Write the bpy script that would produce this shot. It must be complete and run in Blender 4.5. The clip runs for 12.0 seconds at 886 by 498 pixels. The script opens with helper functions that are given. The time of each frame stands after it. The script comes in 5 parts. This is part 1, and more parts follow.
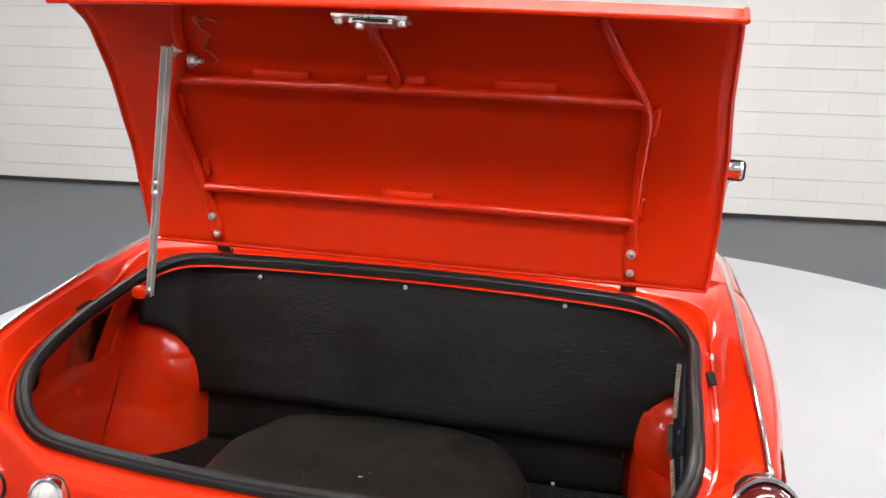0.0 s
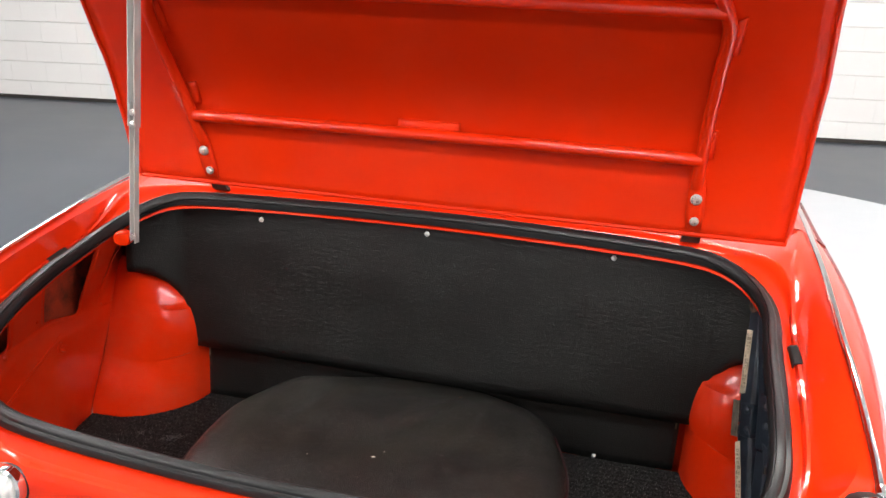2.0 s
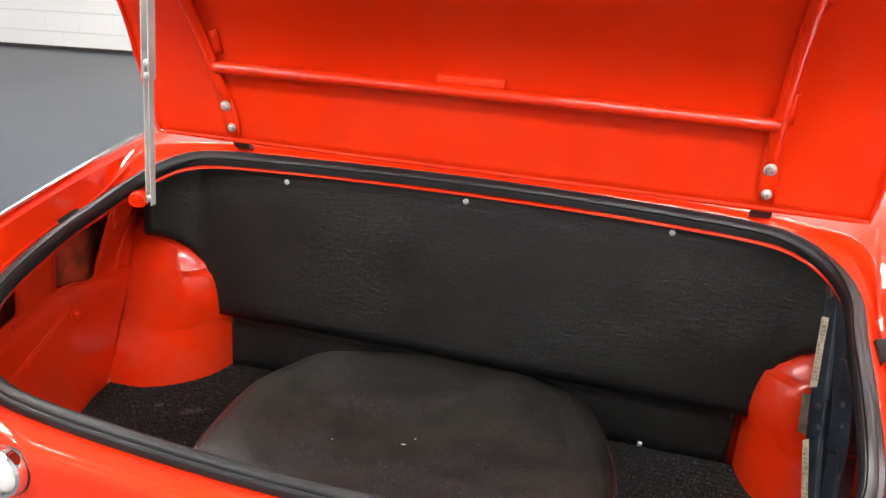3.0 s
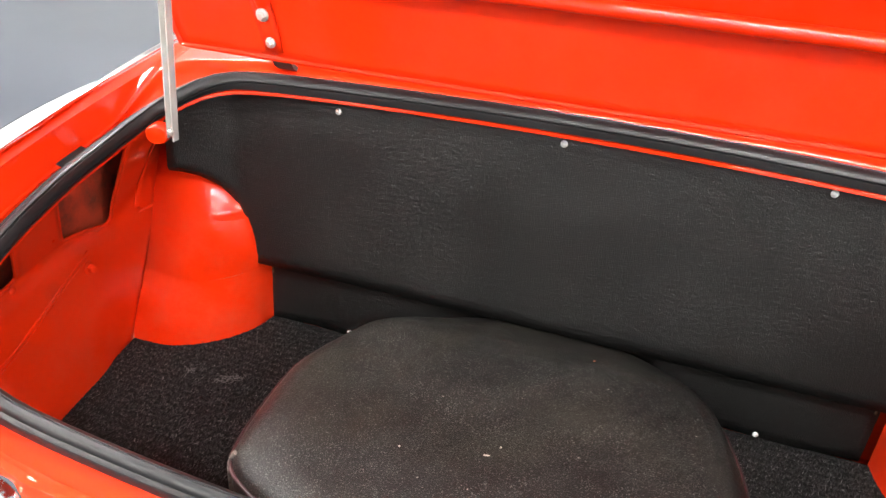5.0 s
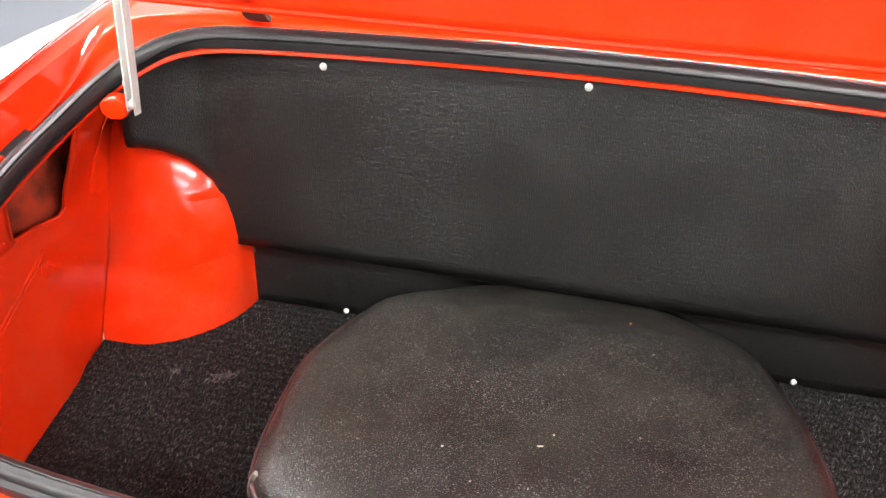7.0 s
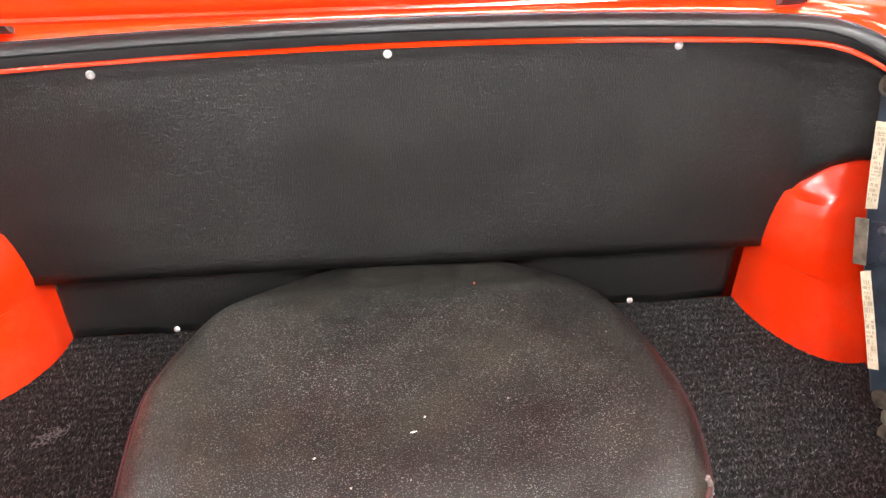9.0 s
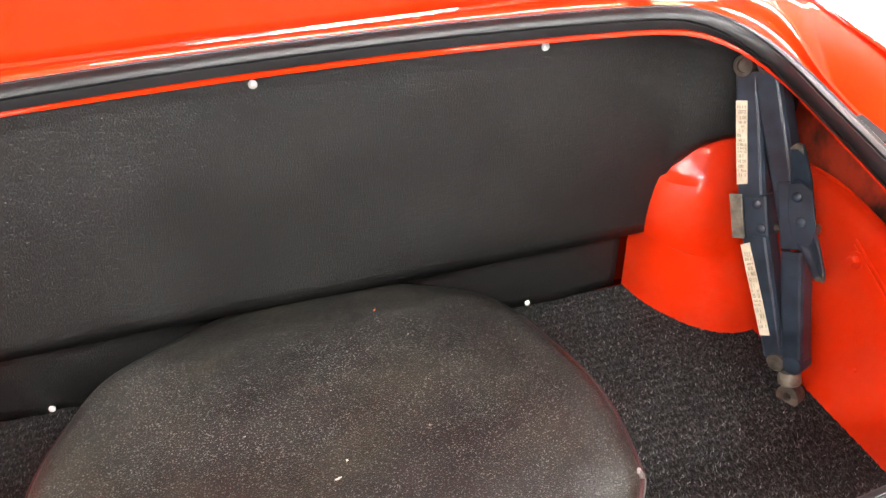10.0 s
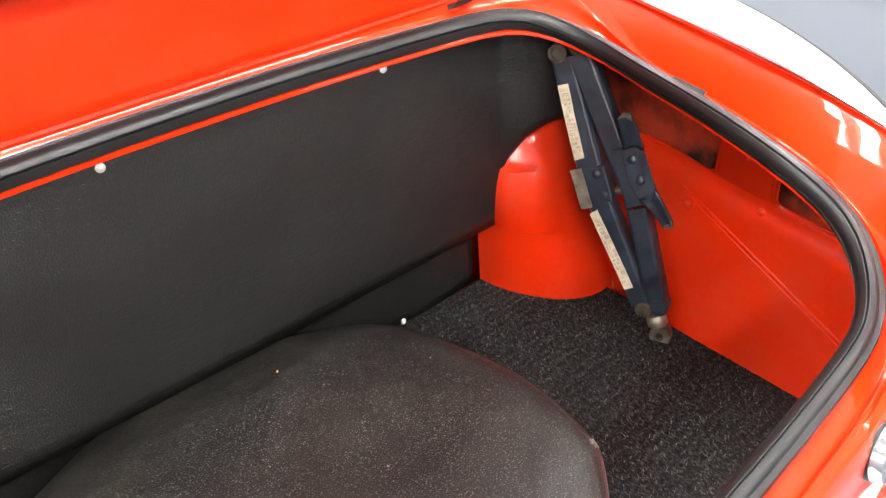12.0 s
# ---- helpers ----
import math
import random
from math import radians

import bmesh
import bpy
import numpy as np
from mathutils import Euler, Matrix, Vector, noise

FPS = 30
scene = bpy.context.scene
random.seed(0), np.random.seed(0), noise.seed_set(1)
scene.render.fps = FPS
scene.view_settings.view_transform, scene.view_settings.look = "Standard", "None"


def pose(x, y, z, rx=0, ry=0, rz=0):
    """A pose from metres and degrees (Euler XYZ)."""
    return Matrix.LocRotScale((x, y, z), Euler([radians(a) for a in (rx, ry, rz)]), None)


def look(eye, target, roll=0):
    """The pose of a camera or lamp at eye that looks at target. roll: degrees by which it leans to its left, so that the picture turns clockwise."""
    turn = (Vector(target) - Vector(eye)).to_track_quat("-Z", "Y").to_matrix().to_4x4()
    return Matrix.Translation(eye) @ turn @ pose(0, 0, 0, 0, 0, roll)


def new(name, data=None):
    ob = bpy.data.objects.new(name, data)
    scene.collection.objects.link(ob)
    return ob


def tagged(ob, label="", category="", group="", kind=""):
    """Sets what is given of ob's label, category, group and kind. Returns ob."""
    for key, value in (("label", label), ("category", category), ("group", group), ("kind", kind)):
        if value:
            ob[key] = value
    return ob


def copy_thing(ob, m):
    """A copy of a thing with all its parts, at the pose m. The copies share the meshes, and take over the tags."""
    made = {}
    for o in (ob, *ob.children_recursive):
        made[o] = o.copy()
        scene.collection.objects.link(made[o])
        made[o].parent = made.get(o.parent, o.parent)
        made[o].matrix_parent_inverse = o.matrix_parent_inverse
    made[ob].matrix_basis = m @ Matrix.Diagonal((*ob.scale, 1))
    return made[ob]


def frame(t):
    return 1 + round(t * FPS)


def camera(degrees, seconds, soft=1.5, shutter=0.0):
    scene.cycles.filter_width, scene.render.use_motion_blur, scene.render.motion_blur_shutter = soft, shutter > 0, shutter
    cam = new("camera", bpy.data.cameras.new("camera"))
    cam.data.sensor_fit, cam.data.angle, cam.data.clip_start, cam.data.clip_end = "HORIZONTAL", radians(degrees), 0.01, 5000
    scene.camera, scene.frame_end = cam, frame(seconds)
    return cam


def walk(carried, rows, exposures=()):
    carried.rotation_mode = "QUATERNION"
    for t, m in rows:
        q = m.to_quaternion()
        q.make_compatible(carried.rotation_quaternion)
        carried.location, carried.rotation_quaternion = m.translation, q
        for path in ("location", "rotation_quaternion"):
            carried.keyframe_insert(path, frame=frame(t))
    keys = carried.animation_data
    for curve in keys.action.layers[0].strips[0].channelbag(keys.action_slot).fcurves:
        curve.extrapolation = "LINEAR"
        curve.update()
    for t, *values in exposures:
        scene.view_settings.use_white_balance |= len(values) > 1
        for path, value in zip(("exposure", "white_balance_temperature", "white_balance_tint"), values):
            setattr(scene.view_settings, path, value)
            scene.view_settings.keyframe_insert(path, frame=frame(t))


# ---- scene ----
cam = camera(59.4, 12.0)
# the car's own frame stands a little askew on its springs: leaning and nose down
PIVOT = Vector((0.308, -0.017, 1.23))
CAR = Matrix.Translation(PIVOT) @ pose(0, 0, 0, 0, 1.33, 0) @ pose(0, 0, 0, -1.5, 0, 0) @ Matrix.Translation(-PIVOT)
PATH = [
    (0, (0.308, -0.017, 1.23), (-0.036, 1.913, 0.834), 3.4),
    (0.5, (0.293, 0.032, 1.23), (-0.037, 1.957, 0.801), 3.3),
    (1, (0.283, 0.088, 1.229), (-0.052, 2.0, 0.75), 3.2),
    (1.5, (0.275, 0.145, 1.232), (-0.081, 2.036, 0.687), 3.2),
    (2, (0.273, 0.203, 1.221), (-0.129, 2.069, 0.621), 3.2),
    (2.5, (0.258, 0.255, 1.215), (-0.177, 2.093, 0.559), 3.4),
    (3, (0.235, 0.306, 1.202), (-0.228, 2.12, 0.498), 3.7),
    (5, (0.098, 0.528, 1.189), (-0.394, 2.208, 0.221), 4.1),
    (5.5, (0.068, 0.559, 1.176), (-0.413, 2.221, 0.173), 4.0),
    (6, (0.038, 0.583, 1.163), (-0.417, 2.234, 0.13), 3.5),
    (6.5, (0.009, 0.599, 1.153), (-0.397, 2.25, 0.099), 3.0),
    (7, (-0.021, 0.612, 1.155), (-0.334, 2.261, 0.068), 2.3),
    (9, (-0.033, 0.662, 1.164), (0.105, 2.267, -0.022), -0.4),
    (9.5, (-0.039, 0.681, 1.157), (0.254, 2.273, -0.018), -0.8),
    (10, (-0.053, 0.696, 1.155), (0.412, 2.258, -0.005), -1.5),
    (10.5, (-0.08, 0.721, 1.162), (0.562, 2.215, -0.002), -1.8),
    (11, (-0.11, 0.745, 1.165), (0.702, 2.155, 0.002), -2.6),
    (11.5, (-0.136, 0.76, 1.163), (0.789, 2.104, 0.007), -3.5),
    (12, (-0.168, 0.769, 1.165), (0.839, 2.062, 0.019), -4.1),
]
EXPOSURES = [(0.0, -0.36), (1.0, -0.22), (2.0, 0.03), (3.0, 0.28), (5.0, 0.92), (7.0, 1.25), (9.0, 1.64), (10.0, 1.56), (11.0, 1.3), (12.0, 1.16)]
walk(cam, [(t, CAR @ look(eye, target, roll)) for t, eye, target, roll in PATH], EXPOSURES)

# ---- world and light ----
world = bpy.data.worlds.new("hall_surroundings")
world.use_nodes = True
scene.world = world
world.node_tree.nodes["Background"].inputs[0].default_value = (0.8, 0.85, 0.9, 1)
world.node_tree.nodes["Background"].inputs[1].default_value = 0.05
LAMP_STRENGTH = 64.0


# ---- materials ----
def nodes_of(name):
    m = bpy.data.materials.new(name)
    m.use_nodes = True
    nt = m.node_tree
    return m, nt, nt.nodes["Principled BSDF"]


def link(nt, a, b):
    nt.links.new(a, b)


def noise_node(nt, scale, detail=4.0, rough=0.6, stretch=(1, 1, 1)):
    tc = nt.nodes.new("ShaderNodeTexCoord")
    mp = nt.nodes.new("ShaderNodeMapping")
    mp.inputs["Scale"].default_value = stretch
    n = nt.nodes.new("ShaderNodeTexNoise")
    n.inputs["Scale"].default_value = scale
    n.inputs["Detail"].default_value = detail
    n.inputs["Roughness"].default_value = rough
    link(nt, tc.outputs["Object"], mp.inputs[0])
    link(nt, mp.outputs[0], n.inputs["Vector"])
    return n


def ramp_node(nt, source, stops):
    r = nt.nodes.new("ShaderNodeValToRGB")
    el = r.color_ramp.elements
    while len(el) < len(stops):
        el.new(0.5)
    for e, (p, c) in zip(el, stops):
        e.position = p
        e.color = (*c, 1) if len(c) == 3 else c
    link(nt, source, r.inputs[0])
    return r


def bump_node(nt, bsdf, source, strength, distance, before=None):
    b = nt.nodes.new("ShaderNodeBump")
    b.inputs["Strength"].default_value = strength
    b.inputs["Distance"].default_value = distance
    link(nt, source, b.inputs["Height"])
    if before:
        link(nt, before.outputs[0], b.inputs["Normal"])
    link(nt, b.outputs[0], bsdf.inputs["Normal"])
    return b


def surface(name, dark, light, rough=(0.4, 0.6), scale=20, fine=300, bump=0.1, depth=0.001, metal=0.0, coat=0.0,
            spread=(0.35, 0.65), stretch=(1, 1, 1)):
    """A surface whose colour and gloss vary at two scales, with fine relief."""
    m, nt, p = nodes_of(name)
    big = noise_node(nt, scale, 5, 0.6, stretch)
    small = noise_node(nt, fine, 3, 0.6, stretch)
    col = ramp_node(nt, big.outputs[0], [(spread[0], dark), (spread[1], light)])
    link(nt, col.outputs[0], p.inputs["Base Color"])
    rr = nt.nodes.new("ShaderNodeMapRange")
    rr.inputs[3].default_value, rr.inputs[4].default_value = rough
    link(nt, big.outputs[0], rr.inputs[0])
    link(nt, rr.outputs[0], p.inputs["Roughness"])
    p.inputs["Metallic"].default_value = metal
    p.inputs["Coat Weight"].default_value = coat
    p.inputs["Coat Roughness"].default_value = 0.04
    bump_node(nt, p, small.outputs[0], bump, depth)
    return m


def red_paint(name, dirt=0.0, rough=0.32, coat=1.0, haze=0.03, ripple=0.25):
    m, nt, p = nodes_of(name)
    big = noise_node(nt, 6, 6, 0.65)
    col = ramp_node(nt, big.outputs[0], [(0.3, (0.64, 0.0215, 0.0018)), (0.7, (0.70, 0.0275, 0.0025))])
    last = col
    if dirt:
        d = noise_node(nt, 11, 8, 0.75)
        mask = ramp_node(nt, d.outputs[0], [(0.44, (0, 0, 0)), (0.70, (dirt, dirt, dirt))])
        mix = nt.nodes.new("ShaderNodeMix")
        mix.data_type = "RGBA"
        link(nt, mask.outputs[0], mix.inputs[0])
        link(nt, col.outputs[0], mix.inputs[6])
        mix.inputs[7].default_value = (0.52, 0.080, 0.038, 1)
        link(nt, mix.outputs[2], p.inputs["Base Color"])
    else:
        link(nt, last.outputs[0], p.inputs["Base Color"])
    p.inputs["Roughness"].default_value = rough
    p.inputs["Specular IOR Level"].default_value = 0.05
    p.inputs["Coat Weight"].default_value = coat
    p.inputs["Coat Roughness"].default_value = haze
    wave = noise_node(nt, 9, 2, 0.5)
    fine = noise_node(nt, 160, 3, 0.6)
    b = nt.nodes.new("ShaderNodeBump")
    b.inputs["Strength"].default_value, b.inputs["Distance"].default_value = ripple, 0.0012
    link(nt, wave.outputs[0], b.inputs["Height"])
    bump_node(nt, p, fine.outputs[0], 0.06, 0.0004, b)
    link(nt, b.outputs[0], p.inputs["Coat Normal"])
    return m


RED = red_paint("red_gloss_paint")
RED_LID = red_paint("red_lid_underside_paint", 0.12, 0.4, 0.24, 0.07)
RED_IN = red_paint("red_boot_interior_paint", 0.34, 0.42, 0.75, 0.17, 0.10)
RUBBER = surface("black_rubber", (0.0085, 0.0085, 0.009), (0.012, 0.012, 0.0128), (0.33, 0.41), 12, 500, 0.02, 0.0002)
RUBBER.node_tree.nodes["Principled BSDF"].inputs["Specular IOR Level"].default_value = 0.36
CHROME = surface("chrome", (0.75, 0.75, 0.76), (0.85, 0.85, 0.86), (0.06, 0.14), 30, 400, 0.03, 0.0003, 1.0)
ZINC = surface("zinc_plated_steel", (0.58, 0.57, 0.54), (0.76, 0.75, 0.71), (0.22, 0.36), 60, 500, 0.12, 0.0004, 0.7)
SCREW = surface("bright_nickel", (0.80, 0.80, 0.79), (0.90, 0.90, 0.89), (0.25, 0.38), 60, 500, 0.05, 0.0003, 0.25)
STRUT = surface("dull_steel", (0.50, 0.485, 0.46), (0.64, 0.63, 0.60), (0.4, 0.55), 40, 500, 0.15, 0.0004, 0.2, 0, (0.35, 0.65), (1, 1, 0.2))
JACK = surface("worn_blue_black_paint", (0.012, 0.017, 0.026), (0.03, 0.043, 0.062), (0.3, 0.5), 30, 220, 0.25, 0.0006)
RUST = surface("rusty_greasy_steel", (0.05, 0.042, 0.034), (0.17, 0.14, 0.11), (0.4, 0.65), 45, 300, 0.3, 0.0008, 0.5)
GREASY = surface("greasy_bare_steel", (0.13, 0.115, 0.09), (0.30, 0.27, 0.215), (0.35, 0.6), 60, 300, 0.3, 0.0006, 0.5)
PAPER = surface("aged_paper_label", (0.50, 0.43, 0.30), (0.70, 0.63, 0.48), (0.6, 0.8), 60, 300, 0.1, 0.0004)
INK = surface("faded_print", (0.12, 0.10, 0.075), (0.22, 0.18, 0.13), (0.6, 0.8), 50, 300, 0.05, 0.0003)
DARK = surface("dark_underseal", (0.012, 0.011, 0.010), (0.035, 0.03, 0.026), (0.6, 0.9), 30, 200, 0.4, 0.002)
SLOT_BLACK = surface("slot_black", (0.004, 0.004, 0.004), (0.007, 0.007, 0.007), (0.7, 0.85), 60, 300, 0.1, 0.0003)
TYRE = surface("tyre_rubber", (0.02, 0.02, 0.02), (0.035, 0.035, 0.035), (0.6, 0.8), 30, 200, 0.2, 0.001)
STEEL_GREY = surface("silver_wheel_paint", (0.5, 0.5, 0.5), (0.6, 0.6, 0.6), (0.3, 0.4), 30, 200, 0.05, 0.0005)
FLOOR = surface("dark_grey_floor_coating", (0.040, 0.049, 0.064), (0.059, 0.070, 0.089), (0.28, 0.45), 1.3, 60, 0.05, 0.001)
TURN_TOP = surface("light_grey_turntable_coating", (0.385, 0.415, 0.445), (0.44, 0.47, 0.495), (0.3, 0.45), 1.1, 40, 0.04, 0.001)
CEILING = surface("white_ceiling_paint", (0.7, 0.7, 0.7), (0.78, 0.78, 0.77), (0.6, 0.8), 2, 80, 0.1, 0.001)
GREY_WALL = surface("unseen_wall_grey", (0.60, 0.605, 0.61), (0.67, 0.675, 0.68), (0.6, 0.8), 2, 80, 0.1, 0.001)
MORTAR = surface("painted_mortar", (0.60, 0.59, 0.57), (0.70, 0.69, 0.67), (0.6, 0.8), 6, 150, 0.3, 0.002)


def vinyl_material():
    m, nt, p = nodes_of("black_grained_vinyl")
    v = nt.nodes.new("ShaderNodeTexVoronoi")
    v.feature = "DISTANCE_TO_EDGE"
    v.inputs["Scale"].default_value = 330
    tc = nt.nodes.new("ShaderNodeTexCoord")
    link(nt, tc.outputs["Object"], v.inputs["Vector"])
    big = noise_node(nt, 5, 5, 0.6)
    wr = noise_node(nt, 60, 6, 0.72, (1, 1, 3.6))
    slow = noise_node(nt, 7, 2, 0.5)
    col = ramp_node(nt, big.outputs[0], [(0.3, (0.0076, 0.0076, 0.0078)), (0.7, (0.0122, 0.0120, 0.0116))])
    # the sheen on the grain is coloured in as paler flecks
    grain = noise_node(nt, 210, 4, 0.7, (1, 1, 2.2))
    grain_sheen = ramp_node(nt, grain.outputs[0], [(0.52, (0, 0, 0)), (0.78, (0.34, 0.34, 0.34))])
    mix = nt.nodes.new("ShaderNodeMix")
    mix.data_type = "RGBA"
    link(nt, grain_sheen.outputs[0], mix.inputs[0])
    link(nt, col.outputs[0], mix.inputs[6])
    mix.inputs[7].default_value = (0.040, 0.039, 0.037, 1)
    link(nt, mix.outputs[2], p.inputs["Base Color"])
    rr = nt.nodes.new("ShaderNodeMapRange")
    rr.inputs[3].default_value, rr.inputs[4].default_value = 0.27, 0.42
    link(nt, big.outputs[0], rr.inputs[0])
    link(nt, rr.outputs[0], p.inputs["Roughness"])
    p.inputs["Specular IOR Level"].default_value = 0.36
    a = nt.nodes.new("ShaderNodeBump")
    a.inputs["Strength"].default_value, a.inputs["Distance"].default_value = 0.6, 0.012
    link(nt, slow.outputs[0], a.inputs["Height"])
    b = nt.nodes.new("ShaderNodeBump")
    b.inputs["Strength"].default_value, b.inputs["Distance"].default_value = 0.85, 0.0022
    where = ramp_node(nt, noise_node(nt, 4, 2, 0.5).outputs[0], [(0.42, (0.3, 0.3, 0.3)), (0.62, (1, 1, 1))])
    times = nt.nodes.new("ShaderNodeMath")
    times.operation = "MULTIPLY"
    link(nt, wr.outputs[0], times.inputs[0])
    link(nt, where.outputs[0], times.inputs[1])
    link(nt, times.outputs[0], b.inputs["Height"])
    link(nt, a.outputs[0], b.inputs["Normal"])
    bump_node(nt, p, v.outputs["Distance"], 0.7, 0.0011, b)
    return m


def leather_material():
    m, nt, p = nodes_of("worn_black_leathercloth")
    tc = nt.nodes.new("ShaderNodeTexCoord")
    cell = nt.nodes.new("ShaderNodeTexVoronoi")
    cell.inputs["Scale"].default_value = 620
    link(nt, tc.outputs["Object"], cell.inputs["Vector"])
    grain = noise_node(nt, 640, 1.5, 0.5)
    big = noise_node(nt, 7, 6, 0.65)
    col = ramp_node(nt, big.outputs[0], [(0.34, (0.0055, 0.0052, 0.0052)), (0.48, (0.0088, 0.0083, 0.0075)), (0.64, (0.0165, 0.0150, 0.0112))])
    # pale dots, in patches, paint the glints of the grain into the colour
    where = ramp_node(nt, noise_node(nt, 16, 4, 0.7).outputs[0], [(0.34, (0.5, 0.5, 0.5)), (0.66, (1, 1, 1))])
    grain_glints = ramp_node(nt, grain.outputs[0], [(0.57, (0, 0, 0)), (0.70, (1, 1, 1))])
    both = nt.nodes.new("ShaderNodeMath")
    both.operation = "MULTIPLY"
    link(nt, where.outputs[0], both.inputs[0])
    link(nt, grain_glints.outputs[0], both.inputs[1])
    mix = nt.nodes.new("ShaderNodeMix")
    mix.data_type = "RGBA"
    link(nt, both.outputs[0], mix.inputs[0])
    link(nt, col.outputs[0], mix.inputs[6])
    mix.inputs[7].default_value = (0.138, 0.134, 0.124, 1)
    dust = noise_node(nt, 150, 2, 0.5)
    speck = ramp_node(nt, dust.outputs[0], [(0.752, (0, 0, 0)), (0.785, (1, 1, 1))])
    mix2 = nt.nodes.new("ShaderNodeMix")
    mix2.data_type = "RGBA"
    link(nt, speck.outputs[0], mix2.inputs[0])
    link(nt, mix.outputs[2], mix2.inputs[6])
    mix2.inputs[7].default_value = (0.24, 0.225, 0.20, 1)
    link(nt, mix2.outputs[2], p.inputs["Base Color"])
    rr = nt.nodes.new("ShaderNodeMapRange")
    rr.inputs[1].default_value, rr.inputs[2].default_value = 0.32, 0.68
    rr.inputs[3].default_value, rr.inputs[4].default_value = 0.30, 0.54
    link(nt, noise_node(nt, 8, 4, 0.6).outputs[0], rr.inputs[0])
    link(nt, rr.outputs[0], p.inputs["Roughness"])
    b = nt.nodes.new("ShaderNodeBump")
    b.inputs["Strength"].default_value, b.inputs["Distance"].default_value = 0.25, 0.003
    link(nt, noise_node(nt, 26, 4, 0.6).outputs[0], b.inputs["Height"])
    c = nt.nodes.new("ShaderNodeBump")
    c.invert = True
    c.inputs["Strength"].default_value, c.inputs["Distance"].default_value = 0.55, 0.0007
    link(nt, cell.outputs["Distance"], c.inputs["Height"])
    link(nt, b.outputs[0], c.inputs["Normal"])
    bump_node(nt, p, grain.outputs[0], 0.5, 0.0008, c)
    p.inputs["Specular IOR Level"].default_value = 0.36
    return m


def carpet_material():
    m, nt, p = nodes_of("black_ribbed_needle_felt")
    fib = noise_node(nt, 330, 4, 0.72, (1.2, 0.5, 1))
    col = ramp_node(nt, fib.outputs[0], [(0.43, (0.006, 0.006, 0.006)), (0.55, (0.021, 0.0205, 0.020)), (0.69, (0.13, 0.127, 0.123))])
    # darker rows put the shade between the ribs into the colour
    wave = nt.nodes.new("ShaderNodeTexWave")
    wave.bands_direction = "Y"
    wave.inputs["Scale"].default_value = 25.1
    wave.inputs["Distortion"].default_value = 3.0
    wave.inputs["Detail Scale"].default_value = 0.4
    tc = nt.nodes.new("ShaderNodeTexCoord")
    link(nt, tc.outputs["Object"], wave.inputs["Vector"])
    rib_shade = ramp_node(nt, wave.outputs[0], [(0.1, (0.85, 0.85, 0.85)), (0.6, (1, 1, 1))])
    mix = nt.nodes.new("ShaderNodeMix")
    mix.data_type = "RGBA"
    mix.blend_type = "MULTIPLY"
    mix.inputs[0].default_value = 1.0
    link(nt, col.outputs[0], mix.inputs[6])
    link(nt, rib_shade.outputs[0], mix.inputs[7])
    link(nt, mix.outputs[2], p.inputs["Base Color"])
    p.inputs["Roughness"].default_value = 0.9
    p.inputs["Specular IOR Level"].default_value = 0.2
    bump_node(nt, p, fib.outputs[0], 1.0, 0.004)
    return m


def block_material():
    m, nt, p = nodes_of("white_painted_block")
    oi = nt.nodes.new("ShaderNodeObjectInfo")
    ge = nt.nodes.new("ShaderNodeNewGeometry")
    add = nt.nodes.new("ShaderNodeMath")
    add.operation = "ADD"
    link(nt, oi.outputs["Random"], add.inputs[0])
    link(nt, ge.outputs["Random Per Island"], add.inputs[1])
    fr = nt.nodes.new("ShaderNodeMath")
    fr.operation = "FRACT"
    link(nt, add.outputs[0], fr.inputs[0])
    col = ramp_node(nt, fr.outputs[0], [(0.0, (0.775, 0.772, 0.765)), (1.0, (0.795, 0.792, 0.785))])
    link(nt, col.outputs[0], p.inputs["Base Color"])
    p.inputs["Roughness"].default_value = 0.55
    n = noise_node(nt, 45, 5, 0.7)
    bump_node(nt, p, n.outputs[0], 0.35, 0.003)
    return m


def glow_material(name, colour, strength):
    m, nt, p = nodes_of(name)
    p.inputs["Emission Color"].default_value = (*colour, 1)
    p.inputs["Emission Strength"].default_value = strength
    return m


def lens_material(name, colour, rough=0.08, through_it=0.6):
    m, nt, p = nodes_of(name)
    p.inputs["Base Color"].default_value = (*colour, 1)
    p.inputs["Roughness"].default_value = rough
    p.inputs["Transmission Weight"].default_value = through_it
    p.inputs["Coat Weight"].default_value = 1.0
    w = nt.nodes.new("ShaderNodeTexWave")
    w.inputs["Scale"].default_value = 45
    tc = nt.nodes.new("ShaderNodeTexCoord")
    link(nt, tc.outputs["Object"], w.inputs["Vector"])
    bump_node(nt, p, w.outputs[0], 0.4, 0.002)
    return m


VINYL, LEATHER, CARPET, BLOCK = vinyl_material(), leather_material(), carpet_material(), block_material()
PIPING = surface("dark_red_piping", (0.022, 0.009, 0.009), (0.05, 0.012, 0.013), (0.4, 0.6), 50, 300, 0.2, 0.0006)
GLOW = glow_material("lamp_diffuser", (1.0, 0.97, 0.93), LAMP_STRENGTH)
RED_LENS = surface("red_lamp_lens", (0.075, 0.010, 0.009), (0.10, 0.016, 0.013), (0.12, 0.2), 30, 200, 0.03, 0.0004, 0.0, 0.6)
CLEAR_LENS = lens_material("clear_lamp_lens", (0.9, 0.9, 0.88), 0.12, 0.5)
MIRROR_GLASS = surface("mirror_glass", (0.55, 0.55, 0.55), (0.57, 0.57, 0.57), (0.01, 0.02), 10, 100, 0.0, 0.0001, 1.0)


